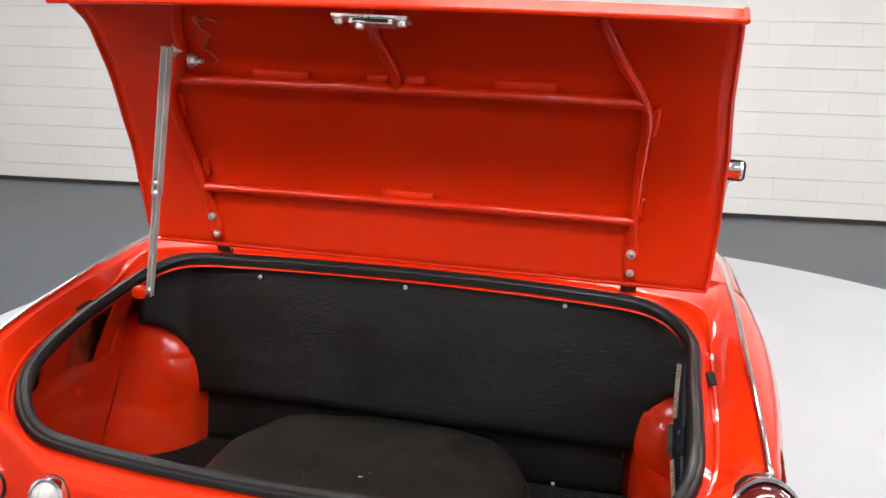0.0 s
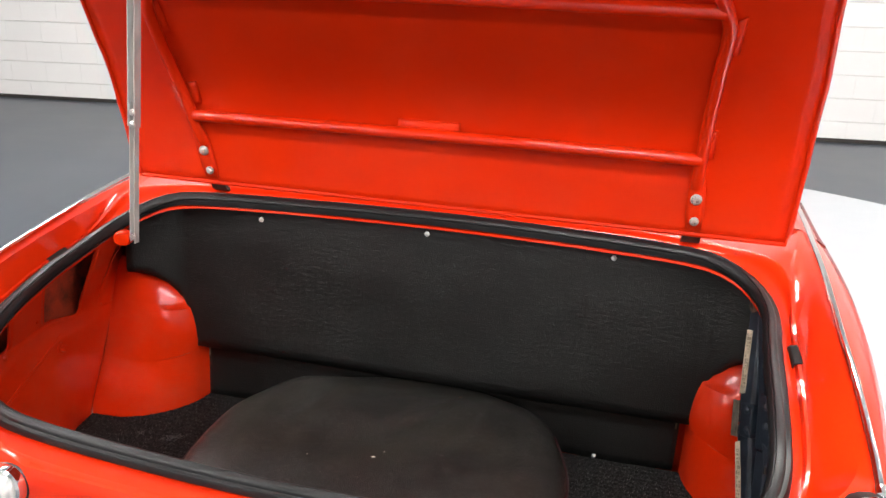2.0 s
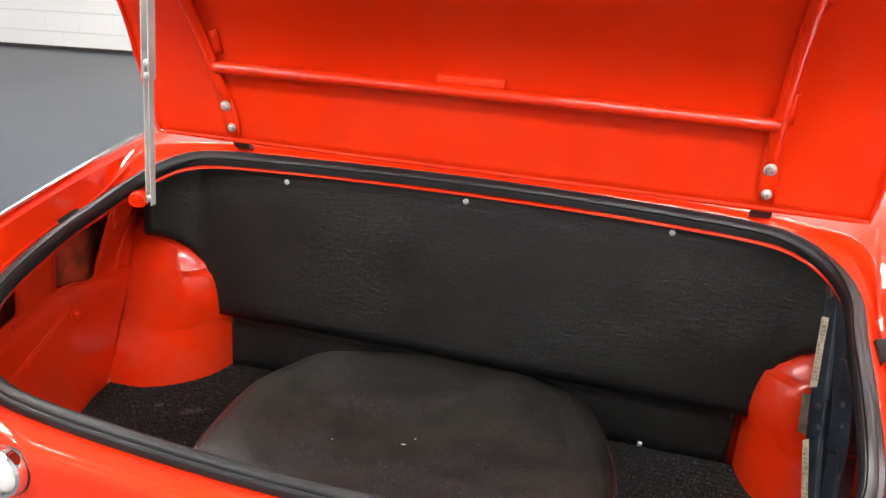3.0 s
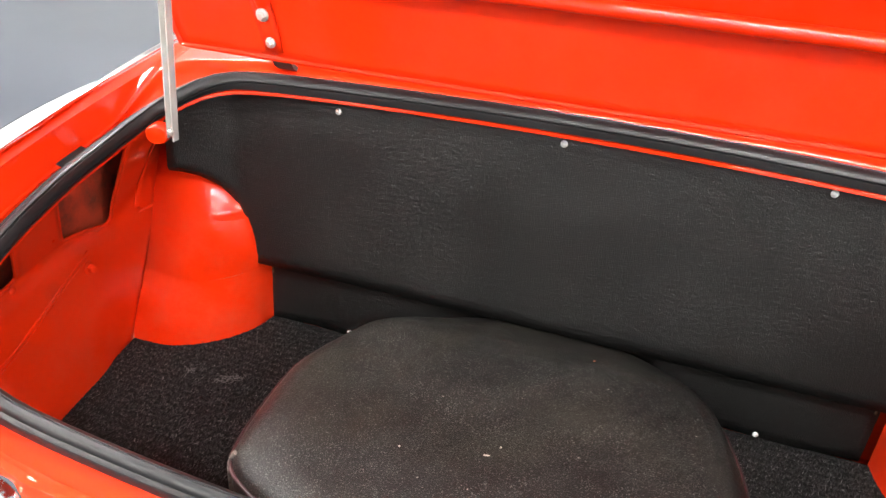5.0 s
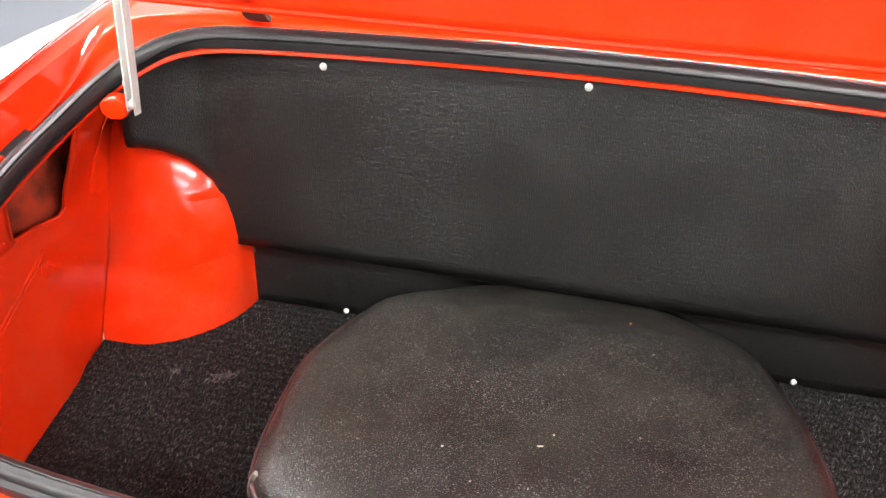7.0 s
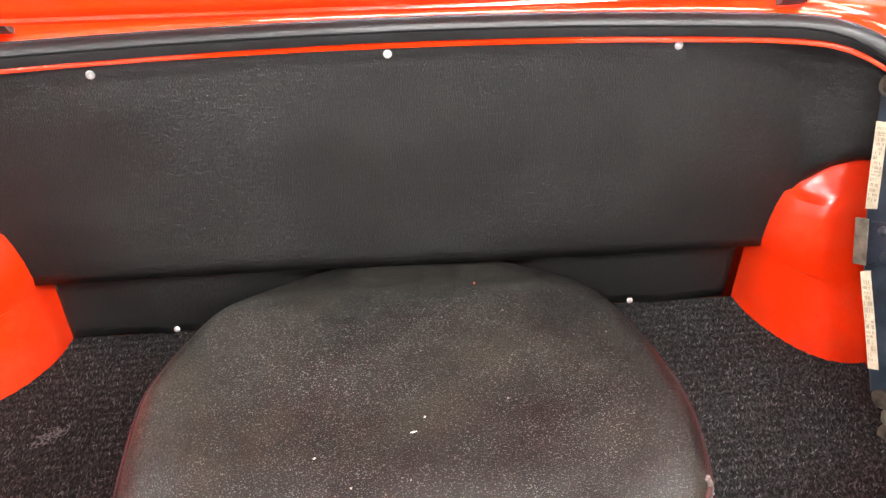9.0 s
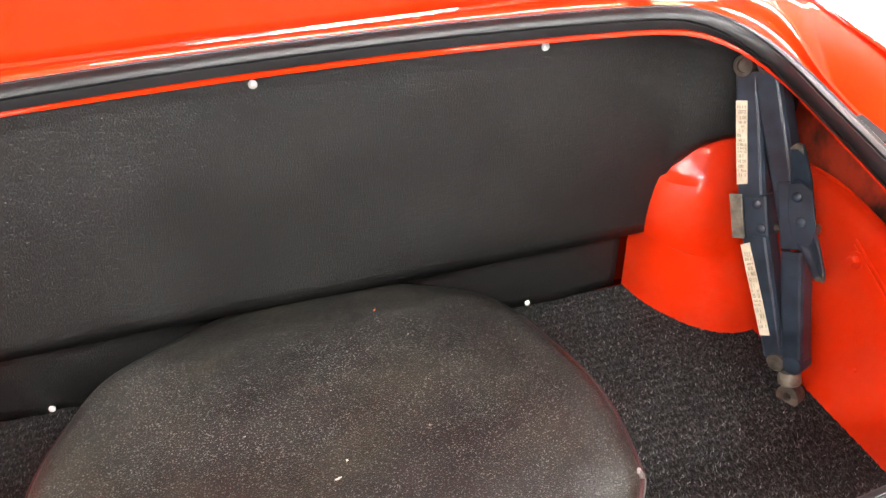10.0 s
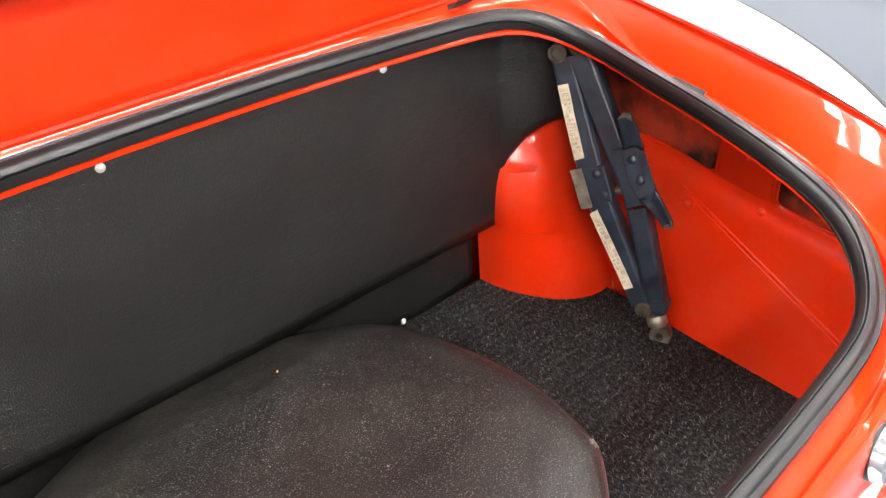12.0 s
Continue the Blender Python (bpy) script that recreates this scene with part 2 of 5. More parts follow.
# ---- mesh helpers ----
def part(name, bm, material, parent=None, label="", smooth=True, m=None, thick=0.0, bevel=0.0):
    """Links a bmesh as one mesh object, under a thing or a part."""
    bmesh.ops.recalc_face_normals(bm, faces=bm.faces)
    me = bpy.data.meshes.new(name)
    bm.to_mesh(me)
    bm.free()
    for mat in (material if isinstance(material, (list, tuple)) else [material]):
        me.materials.append(mat)
    if smooth:
        me.shade_smooth()
        me.set_sharp_from_angle(angle=radians(38))
    ob = new(name, me)
    if parent:
        ob.parent = parent
    if m is not None:
        ob.matrix_basis = m
    if thick:
        mod = ob.modifiers.new("thickness", "SOLIDIFY")
        mod.thickness, mod.offset = thick, 0
    if bevel:
        mod = ob.modifiers.new("rounded", "BEVEL")
        mod.width, mod.segments, mod.limit_method = bevel, 2, "ANGLE"
    if label:
        tagged(ob, label)
    return ob


def grid(rows, closed_u=False, closed_v=False, bm=None):
    """A sheet from rows of points."""
    bm = bm or bmesh.new()
    vs = [[bm.verts.new(p) for p in r] for r in rows]
    nr, nc = len(vs), len(vs[0])
    for i in range(nr if closed_v else nr - 1):
        for j in range(nc if closed_u else nc - 1):
            a, b = vs[i], vs[(i + 1) % nr]
            k = (j + 1) % nc
            bm.faces.new((a[j], a[k], b[k], b[j]))
    return bm


def smooth_path(pts, n=6):
    """Catmull-Rom through the points."""
    p = [Vector(q) for q in pts]
    p = [p[0] * 2 - p[1]] + p + [p[-1] * 2 - p[-2]]
    out = []
    for i in range(1, len(p) - 2):
        for k in range(n):
            t = k / n
            a, b, c, d = p[i - 1], p[i], p[i + 1], p[i + 2]
            out.append(0.5 * (2 * b + (c - a) * t + (2 * a - 5 * b + 4 * c - d) * t * t + (3 * b - a - 3 * c + d) * t ** 3))
    out.append(p[-2])
    return out


def sweep(path, profile, closed=False, up=(0, 0, 1), bm=None, cap=True):
    """Carries a closed 2D profile (side, up) along a path."""
    path = [Vector(p) for p in path]
    n = len(path)
    rows = []
    for i, p in enumerate(path):
        if closed:
            d = path[(i + 1) % n] - path[i - 1]
        else:
            d = path[min(i + 1, n - 1)] - path[max(i - 1, 0)]
        d.normalize()
        side = d.cross(Vector(up))
        if side.length < 1e-4:
            side = d.cross(Vector((1, 0, 0)))
        side.normalize()
        u = side.cross(d)
        rows.append([p + side * a + u * b for a, b in profile])
    bm = bm or bmesh.new()
    vs = [[bm.verts.new(q) for q in r] for r in rows]
    k = len(profile)
    for i in range(n if closed else n - 1):
        a, b = vs[i], vs[(i + 1) % n]
        for j in range(k):
            bm.faces.new((a[j], a[(j + 1) % k], b[(j + 1) % k], b[j]))
    if cap and not closed:
        bm.faces.new(vs[0][::-1])
        bm.faces.new(vs[-1])
    return bm


def ring(r, n=12, squash=1.0):
    return [(r * math.cos(2 * math.pi * i / n), r * squash * math.sin(2 * math.pi * i / n)) for i in range(n)]


def tube(path, r, n=12, bm=None):
    return sweep(path, ring(r, n), False, (0.13, 0.21, 0.97), bm)


def box(x0, x1, y0, y1, z0, z1, bm=None, m=None):
    bm = bm or bmesh.new()
    vs = [bm.verts.new((m @ Vector((x, y, z))) if m else (x, y, z)) for x in (x0, x1) for y in (y0, y1) for z in (z0, z1)]
    for f in ((0, 1, 3, 2), (4, 6, 7, 5), (0, 4, 5, 1), (2, 3, 7, 6), (0, 2, 6, 4), (1, 5, 7, 3)):
        bm.faces.new([vs[i] for i in f])
    return bm


def lathe(profile, n=20, m=None, bm=None, caps=True):
    """Turns (radius, height) pairs round the local z axis, then applies m."""
    bm = bm or bmesh.new()
    rows = []
    for r, h in profile:
        row = []
        for i in range(n):
            v = Vector((r * math.cos(2 * math.pi * i / n), r * math.sin(2 * math.pi * i / n), h))
            row.append(bm.verts.new(m @ v if m else v))
        rows.append(row)
    for a, b in zip(rows, rows[1:]):
        for i in range(n):
            bm.faces.new((a[i], a[(i + 1) % n], b[(i + 1) % n], b[i]))
    if caps:
        bm.faces.new(rows[0][::-1])
        bm.faces.new(rows[-1])
    return bm


def facing(place, axis, spin=0):
    """A pose at place whose z points along axis."""
    return Matrix.Translation(place) @ Vector(axis).to_track_quat("Z", "Y").to_matrix().to_4x4() @ pose(0, 0, 0, 0, 0, spin)


def plate(outline, thickness, m=None, bm=None):
    """A flat piece from an outline in its own x, y, with thickness along z."""
    bm = bm or bmesh.new()
    lo = [bm.verts.new((m @ Vector((x, y, 0))) if m else (x, y, 0)) for x, y in outline]
    hi = [bm.verts.new((m @ Vector((x, y, thickness))) if m else (x, y, thickness)) for x, y in outline]
    bm.faces.new(lo[::-1])
    bm.faces.new(hi)
    n = len(outline)
    for i in range(n):
        bm.faces.new((lo[i], lo[(i + 1) % n], hi[(i + 1) % n], hi[i]))
    return bm


def lerp(x, table):
    if x <= table[0][0]:
        return table[0][1]
    for (a, u), (b, v) in zip(table, table[1:]):
        if x <= b:
            return u + (v - u) * (x - a) / (b - a)
    return table[-1][1]


def screw(place, axis, r, parent, name="screw", material=None):
    m = facing(place, axis, random.uniform(0, 90))
    bm = lathe([(r * 1.25, 0), (r * 1.25, r * 0.25), (r, r * 0.35), (r * 0.95, r * 0.7), (r * 0.6, r * 1.0), (r * 0.2, r * 1.06)], 14, m)
    return part(name, bm, material or ZINC, parent)


def bolt(place, axis, r, parent, material=None, shank=0.0):
    m = facing(place, axis, random.uniform(0, 60))
    bm = lathe([(r * 1.6, 0), (r * 1.6, r * 0.3), (r * 1.5, r * 0.35)], 18, m)
    lathe([(r, r * 0.35), (r, r * 1.3), (r * 0.8, r * 1.5)], 6, m, bm)
    if shank:
        lathe([(r * 0.5, r * 1.4), (r * 0.5, r * 1.4 + shank), (r * 0.35, r * 1.45 + shank)], 10, m, bm)
    return part("bolt", bm, material or ZINC, parent)


# ---- the hall ----
HALL = pose(0.308, -0.017, 0, 0, 0, 2.74)
WALL_AT, WALL_LEFT, WALL_RIGHT, WALL_BACK, HEIGHT = 7.566, -7.22, 8.4, -7.0, 4.2
hall_floor = part("floor", box(WALL_LEFT - 0.3, WALL_RIGHT + 0.3, WALL_BACK - 0.3, WALL_AT + 0.3, -0.2, 0.0), FLOOR, m=HALL, smooth=False)
tagged(hall_floor, "dark grey coated concrete hall floor", "floor", kind="structure")
turn = part("turntable", lathe([(2.592, 0.0), (2.592, 0.034), (2.586, 0.04), (0.6, 0.04), (0.02, 0.04)], 160), TURN_TOP, m=pose(0.168, 3.256, 0.0), smooth=False)
tagged(turn, "light grey round turntable under the red car", "turntable", kind="structure")
part("edge_strip", lathe([(2.594, 0.004), (2.612, 0.004), (2.612, 0.030), (2.594, 0.036)], 160, caps=False), DARK, turn, "dark metal edge strip")
wall_north = part("wall_north", box(WALL_LEFT - 0.3, WALL_RIGHT + 0.3, WALL_AT + 0.006, WALL_AT + 0.25, 0.0, HEIGHT), MORTAR, m=HALL, smooth=False)
tagged(wall_north, "white painted concrete block wall with thin joints", "wall", kind="structure")
wall_west = part("wall_west", box(WALL_LEFT - 0.25, WALL_LEFT, WALL_BACK, WALL_AT, 0.0, HEIGHT), CEILING, m=HALL, smooth=False)
tagged(wall_west, "white painted smooth side wall", "wall", kind="structure")
wall_east = part("wall_east", box(WALL_RIGHT, WALL_RIGHT + 0.25, WALL_BACK, WALL_AT, 0.0, HEIGHT), CEILING, m=HALL, smooth=False)
tagged(wall_east, "white painted plain side wall", "wall", kind="structure")
# out of view; its grey is set to hold down light bounced onto the car
wall_south = part("wall_south", box(WALL_LEFT - 0.3, WALL_RIGHT + 0.3, WALL_BACK - 0.25, WALL_BACK, 0.0, HEIGHT), GREY_WALL, m=HALL, smooth=False)
tagged(wall_south, "pale grey plain rear wall out of view, toned to limit bounce", "wall", kind="structure")
ceiling = part("ceiling", box(WALL_LEFT - 0.3, WALL_RIGHT + 0.3, WALL_BACK - 0.3, WALL_AT + 0.3, HEIGHT, HEIGHT + 0.2), CEILING, m=HALL, smooth=False)
tagged(ceiling, "white flat hall ceiling", "ceiling", kind="structure")
base = part("baseboard", box(WALL_LEFT, WALL_RIGHT, WALL_AT - 0.022, WALL_AT - 0.0085, 0.0, 0.036), DARK, m=HALL, smooth=False)
tagged(base, "dark strip along the foot of the block wall", "baseboard", kind="structure")
base = part("baseboard", box(WALL_LEFT + 0.0005, WALL_LEFT + 0.014, WALL_BACK, WALL_AT - 0.024, 0.0, 0.036), DARK, m=HALL, smooth=False)
tagged(base, "dark strip along the foot of the smooth wall", "baseboard", kind="structure")
pipe = part("wall_pipe", tube([(WALL_LEFT + 0.06, WALL_AT - 0.10, 2.6), (WALL_LEFT + 0.06, WALL_AT - 0.10, 0.34), (WALL_LEFT + 0.03, WALL_AT - 0.06, 0.27), (WALL_LEFT + 0.002, WALL_AT - 0.03, 0.26)], 0.016), CEILING, m=HALL)
tagged(pipe, "thin white painted pipe in the corner of the walls", "pipe")


def ceiling_light(x, y):
    e = new("ceiling_light")
    e.matrix_basis = HALL @ pose(x, y, HEIGHT - 0.45)
    tagged(e, "long white fluorescent ceiling lamp on two rods", "lamp", "ceiling lamps")
    part("housing", box(-1.24, 1.24, -0.22, 0.22, 0.012, 0.08), CEILING, e, smooth=False)
    for k in (-0.13, 0.13):
        part("diffuser", box(-1.2, 1.2, k - 0.065, k + 0.065, 0.0, 0.011), GLOW, e, smooth=False)
    for k in (-0.9, 0.9):
        part("rod", box(k - 0.006, k + 0.006, -0.006, 0.006, 0.0805, 0.4495), ZINC, e, smooth=False)
    return e


first_light = ceiling_light(-3.7, -4.4)
for iy in range(4):
    for ix in range(3):
        if ix or iy:
            copy_thing(first_light, HALL @ pose(-3.7 + 4.2 * ix, -4.4 + 2.8 * iy, HEIGHT - 0.45))

# ---- the car: body shell round the boot ----
C = -0.0135  # the car's middle
car = new("sports_car")
car.matrix_basis = CAR
tagged(car, "red classic two-seat sports car with open boot lid", "car")

DECK = [(0.84, 0.622), (0.875, 0.642), (0.90, 0.658), (0.93, 0.679), (0.98, 0.712), (1.03, 0.739), (1.15, 0.789), (1.25, 0.823), (1.37, 0.859), (1.42, 0.875), (1.5, 0.890), (1.62, 0.902), (1.8, 0.908)]


def deck(y):
    return sum(lerp(y + d, DECK) for d in (-0.02, -0.01, 0, 0.01, 0.02)) / 5


def rounded(front, back, half_f, half_b, rf, rb, bow_f=0.0, bow_b=0.0, bow_s=0.0):
    """A rounded outline with bowed sides: points in order front, right, rear, left."""
    pts = []

    def corner(cx, cy, r, a0):
        for i in range(9):
            a = radians(a0 - 90 * i / 8)
            pts.append((cx + r * math.cos(a), cy + r * math.sin(a)))

    def side(a, b, n, off):
        for i in range(1, n):
            t = i / n
            s = 4 * t * (1 - t)
            pts.append((a[0] + (b[0] - a[0]) * t + off[0] * s, a[1] + (b[1] - a[1]) * t + off[1] * s))

    side((-half_f + rf, front), (half_f - rf, front), 24, (0, bow_f))
    corner(half_f - rf, front - rf, rf, 90)
    side((half_f, front - rf), (half_b, back + rb), 16, (bow_s, 0))
    corner(half_b - rb, back + rb, rb, 0)
    side((half_b - rb, back), (-half_b + rb, back), 24, (0, -bow_b))
    corner(-half_b + rb, back + rb, rb, -90)
    side((-half_b, back + rb), (-half_f, front - rf), 16, (-bow_s, 0))
    corner(-half_f + rf, front - rf, rf, 180)
    return pts


# the rails along the sides run flatter than the deck; the left one swells out a little
RAIL = [(0.93, 0.685), (0.96, 0.714), (1.0, 0.746), (1.05, 0.766), (1.1, 0.779), (1.15, 0.790), (1.2, 0.7985), (1.25, 0.8055), (1.3, 0.815), (1.35, 0.836), (1.40, 0.870), (1.44, 0.879)]
SWELL = [(0.92, 0.0), (0.96, 0.005), (1.0, 0.010), (1.05, 0.013), (1.2, 0.012), (1.27, 0.006), (1.34, 0.0)]

# the right flange stands taller and further in
FLANGE = [(0.98, 0.0), (1.02, 0.006), (1.07, 0.007), (1.12, 0.009), (1.17, 0.012), (1.24, 0.0125), (1.29, 0.009), (1.33, 0.004), (1.37, 0.0)]


def rail(y):
    return sum(lerp(y + d, RAIL) for d in (-0.02, -0.01, 0, 0.01, 0.02)) / 5


def opening(off, dz, bow=1.0):
    """The outline of the boot opening, widened by off and lifted by dz; the gutter's wall is squarer than the seal."""
    square = min(1.0, max(0.0, (off - 0.022) / 0.007))

    def outline(o):
        return rounded(1.405 + o, 0.935 - o, 0.5395 + o, 0.512 + o, 0.115 + o - 0.075 * square, 0.088 + o, 0.018 * bow, 0.018 * bow, 0.0)

    out = []
    # the gutter is narrower along the sides and wider at the front
    more = max(0.0, off - 0.012)
    for (x, y), (nx, ny), (fx, fy) in zip(outline(off), outline(off - 0.5 * more), outline(off + 0.9 * more)):
        k = min(1, max(0, (abs(x) - 0.40) / 0.11))
        k = k * k * (3 - 2 * k)
        f = (1 - k) if y > 1.2 else 0
        x, y = x + (nx - x) * k + (fx - x) * f, y + (ny - y) * k + (fy - y) * f
        if x < 0:
            x -= k * lerp(y, SWELL)
        z = deck(y) * (1 - k) + rail(y) * k
        if x > 0.3 and off < 0.028:
            d = lerp(y, FLANGE) * k * min(1.0, (0.028 - off) / 0.016)
            x, z = x - d, z + 0.85 * d
        out.append(Vector((C + x, y, z + dz)))
    for _ in range(4):
        out = [out[i - 1] * 0.25 + p * 0.5 + out[(i + 1) % len(out)] * 0.25 for i, p in enumerate(out)]
    return [tuple(p) for p in out]


FENDER = [(0.86, 0.73), (0.93, 0.777), (0.96, 0.791), (1.0, 0.805), (1.1, 0.830), (1.2, 0.846), (1.3, 0.859), (1.4, 0.870), (1.62, 0.886), (1.9, 0.892)]


def outer(front, back, half_f, half_b, rf, rb, zside, zrear, bow_b, bow_s=0.02):
    out = []
    for x, y in rounded(front, back, half_f, half_b, rf, rb, 0.0, bow_b, bow_s):
        k = min(1, max(0, (abs(x) - 0.36) / 0.16))
        k = k * k * (3 - 2 * k)
        w = min(1, max(0, (x - 0.50) / 0.09))
        out.append((C + x + 0.011 * w * w * (3 - 2 * w), y, zrear(y) * (1 - k) + zside(y) * k))
    return out


shell = [opening(o, d) for o, d in ((-0.010, -0.0085), (-0.010, -0.005), (-0.008, -0.003), (0.010, -0.003), (0.0225, -0.003), (0.0250, -0.0026), (0.0262, -0.0010), (0.0270, 0.0020), (0.0276, 0.0050), (0.0284, 0.0068), (0.0298, 0.0076), (0.0330, 0.0079), (0.0380, 0.0078))]
shell += [
    outer(1.53, 0.905, 0.580, 0.562, 0.03, 0.10, lambda y: lerp(y, FENDER) - 0.005, lambda y: deck(y) + 0.007, 0.018, 0.004),
    outer(1.60, 0.899, 0.598, 0.575, 0.008, 0.09, lambda y: lerp(y, FENDER), lambda y: deck(y) + 0.009, 0.018, 0.006),
    outer(1.612, 0.8955, 0.618, 0.584, 0.008, 0.09, lambda y: lerp(y, FENDER) - 0.008, lambda y: deck(y) + 0.004, 0.018, 0.010),
    outer(1.613, 0.894, 0.646, 0.593, 0.008, 0.09, lambda y: lerp(y, FENDER) - 0.025, lambda y: deck(y) - 0.006, 0.018, 0.013),
    outer(1.614, 0.893, 0.668, 0.600, 0.008, 0.09, lambda y: lerp(y, FENDER) - 0.058, lambda y: deck(y) - 0.022, 0.018, 0.016),
    outer(1.616, 0.891, 0.688, 0.604, 0.008, 0.09, lambda y: lerp(y, FENDER) - 0.13, lambda y: deck(y) - 0.09, 0.018, 0.018),
    outer(1.618, 0.887, 0.702, 0.612, 0.008, 0.09, lambda y: lerp(y, FENDER) - 0.26, lambda y: deck(y) - 0.20, 0.018, 0.02),
    outer(1.620, 0.91, 0.684, 0.600, 0.008, 0.09, lambda y: 0.36, lambda y: 0.36, 0.018, 0.02),
]
part("rear_body", grid(shell, closed_u=True), RED, car, "gloss red rear body with boot opening")

# rubber seal round the opening: a fat bead with a flat foot
SEAL = [(-0.0110, -0.0075), (-0.0130, -0.0065), (-0.0135, 0.0010), (-0.0134, 0.0030), (-0.0100, 0.0036), (-0.0100, 0.0048), (-0.0127, 0.0055), (-0.0112, 0.0092), (-0.0075, 0.0126), (-0.0044, 0.0142), (-0.0036, 0.0140), (-0.0032, 0.0127), (-0.0027, 0.0143), (-0.0018, 0.0151), (0.0012, 0.0144), (0.0042, 0.0126), (0.0058, 0.0098), (0.0060, 0.0072), (0.0072, 0.0066), (0.0105, 0.0060), (0.0112, 0.0048), (0.0105, -0.004)]
seal_path = [Vector((x, y, z + 0.002 + 0.0008 * math.sin(7 * x + 5 * y))) for x, y, z in opening(0.0, 0.0)]
rows = []
for i, p in enumerate(seal_path):
    t = (seal_path[(i + 1) % len(seal_path)] - seal_path[i - 1]).normalized()
    out_ = Vector((-t.y, t.x, 0)).normalized()
    up = t.cross(out_)
    # along the sides the bead leans inwards
    k = min(1, max(0, (abs(p.x - C) - 0.42) / 0.09))
    lean = radians(24) * k * k * (3 - 2 * k)
    rows.append([p + out_ * (a * math.cos(lean) - b * math.sin(lean)) + up * (b * math.cos(lean) + a * math.sin(lean)) for a, b in [(a, max(b, -0.0065 + 0.0045 * k)) for a, b in SEAL[:-1]] + SEAL[-1:]])
rows.append(rows[0])
for i, row in enumerate(rows):
    # the seal swells where its ends meet
    swell = 1 + 0.10 * math.exp(-((row[0].x - C + 0.372) / 0.012) ** 2) * (1 if row[0].y > 1.3 else 0)
    mid_ = sum(row, Vector()) / len(row)
    rows[i] = [mid_ + (p - mid_) * swell for p in row]
part("boot_seal", grid(rows), RUBBER, car, "black rubber weatherstrip round the boot opening")

# chrome bead along each fender crest
for s in (-1, 1):
    pts = smooth_path([(C + 0.0035 * (s + 1) + s * lerp(y, [(0.94, 0.573), (1.03, 0.577), (1.2, 0.586), (1.4, 0.602), (1.75, 0.628)]), y, lerp(y, FENDER) + 0.003) for y in (0.945, 0.99, 1.05, 1.12, 1.2, 1.3, 1.4, 1.55, 1.75, 1.9)], 4)
    bead = part("chrome_bead", sweep(pts, ring(0.0043, 10, 0.8)), CHROME, car, "thin chrome bead on the fender crest")
    part("end_clip", lathe([(0.0055, -0.007), (0.007, -0.005), (0.007, 0.005), (0.0045, 0.008), (0.001, 0.009)], 14, facing(pts[0], Vector(pts[0]) - Vector(pts[3]))), CHROME, bead)

# black strips stand for the shaded slots at the edge of the gutter, one each side
for s in (-1, 1):
    rows = [[(C + s * (0.5455 + u + (0.012 if s < 0 else 0)), y, rail(y) + h) for y in (1.195, 1.198, 1.21, 1.225, 1.236, 1.239)] for u, h in ((-0.004, -0.002), (-0.0035, 0.005), (-0.002, 0.0072), (0.0065, 0.0092), (0.008, 0.0082))]
    part("slot_strip", grid(rows), SLOT_BLACK, car, "black strip standing for the shaded slot beside the seal", thick=0.0015)

# forward part of the car behind the lid
SECTION = [(0.684, -0.526), (0.702, -0.26), (0.688, -0.13), (0.668, -0.058), (0.646, -0.025), (0.618, -0.008), (0.598, 0.0), (0.50, 0.006), (0.25, 0.018), (0.0, 0.022)]
fwd = []
for y, wide, crest in ((1.597, 1.0, 0.8855), (1.66, 1.003, 0.887), (1.9, 1.03, 0.892), (2.3, 1.05, 0.872), (2.8, 1.06, 0.852), (3.3, 1.05, 0.85), (3.9, 1.02, 0.82), (4.3, 0.95, 0.75), (4.45, 0.82, 0.66)):
    half = [(x * wide, crest + d * (crest / 0.886)) for x, d in SECTION]
    fwd.append([(C - x, y, z) for x, z in half] + [(C + x + 0.011 * min(1, max(0, (x - 0.5) / 0.09)), y, z) for x, z in half[-2::-1]])
bm = grid(fwd)
bm.faces.new([v for v in bm.verts if abs(v.co.y - 4.45) < 1e-5])
part("front_body", bm, RED, car, "gloss red front body with bonnet and doors")
part("tonneau", grid([[(C + 0.52 * (i / 6 - 1) if i < 7 else C + 0.52 * (i / 6 - 1), y, 0.925 + 0.012 * math.sin(i / 12 * math.pi)) for i in range(13)] for y in (1.75, 2.0, 2.3, 2.6)]), VINYL, car, "black vinyl cover over the cockpit", thick=0.006)
for s in (-1, 1):
    for y in (1.72, 3.83):
        w = part("wheel", lathe([(0.10, -0.06), (0.20, -0.07), (0.265, -0.065), (0.285, -0.04), (0.287, 0.04), (0.265, 0.065), (0.20, 0.07), (0.175, 0.06)], 40, facing((C + s * 0.625, y, 0.325), (s, 0, 0))), TYRE, car, "black tyre")
        part("rim", lathe([(0.174, 0.062), (0.165, 0.045), (0.10, 0.05), (0.07, 0.06), (0.05, 0.072), (0.01, 0.075)], 32, facing((C + s * 0.625, y, 0.325), (s, 0, 0))), STEEL_GREY, w, "silver painted steel rim")

# door mirror: a rounded rectangle in a thin chrome rim, coloured as the dark floor it reflects
m = facing((0.795, 2.75, 1.028), (-0.55, -0.83, 0.02), 0)
mo = [(x * 0.040, y * 0.036) for x, y in rounded(1, -1, 1, 1, 0.45, 0.45)]


def mirror_ring(f, h):
    return [m @ Vector((x * f, y * f, h)) for x, y in mo]


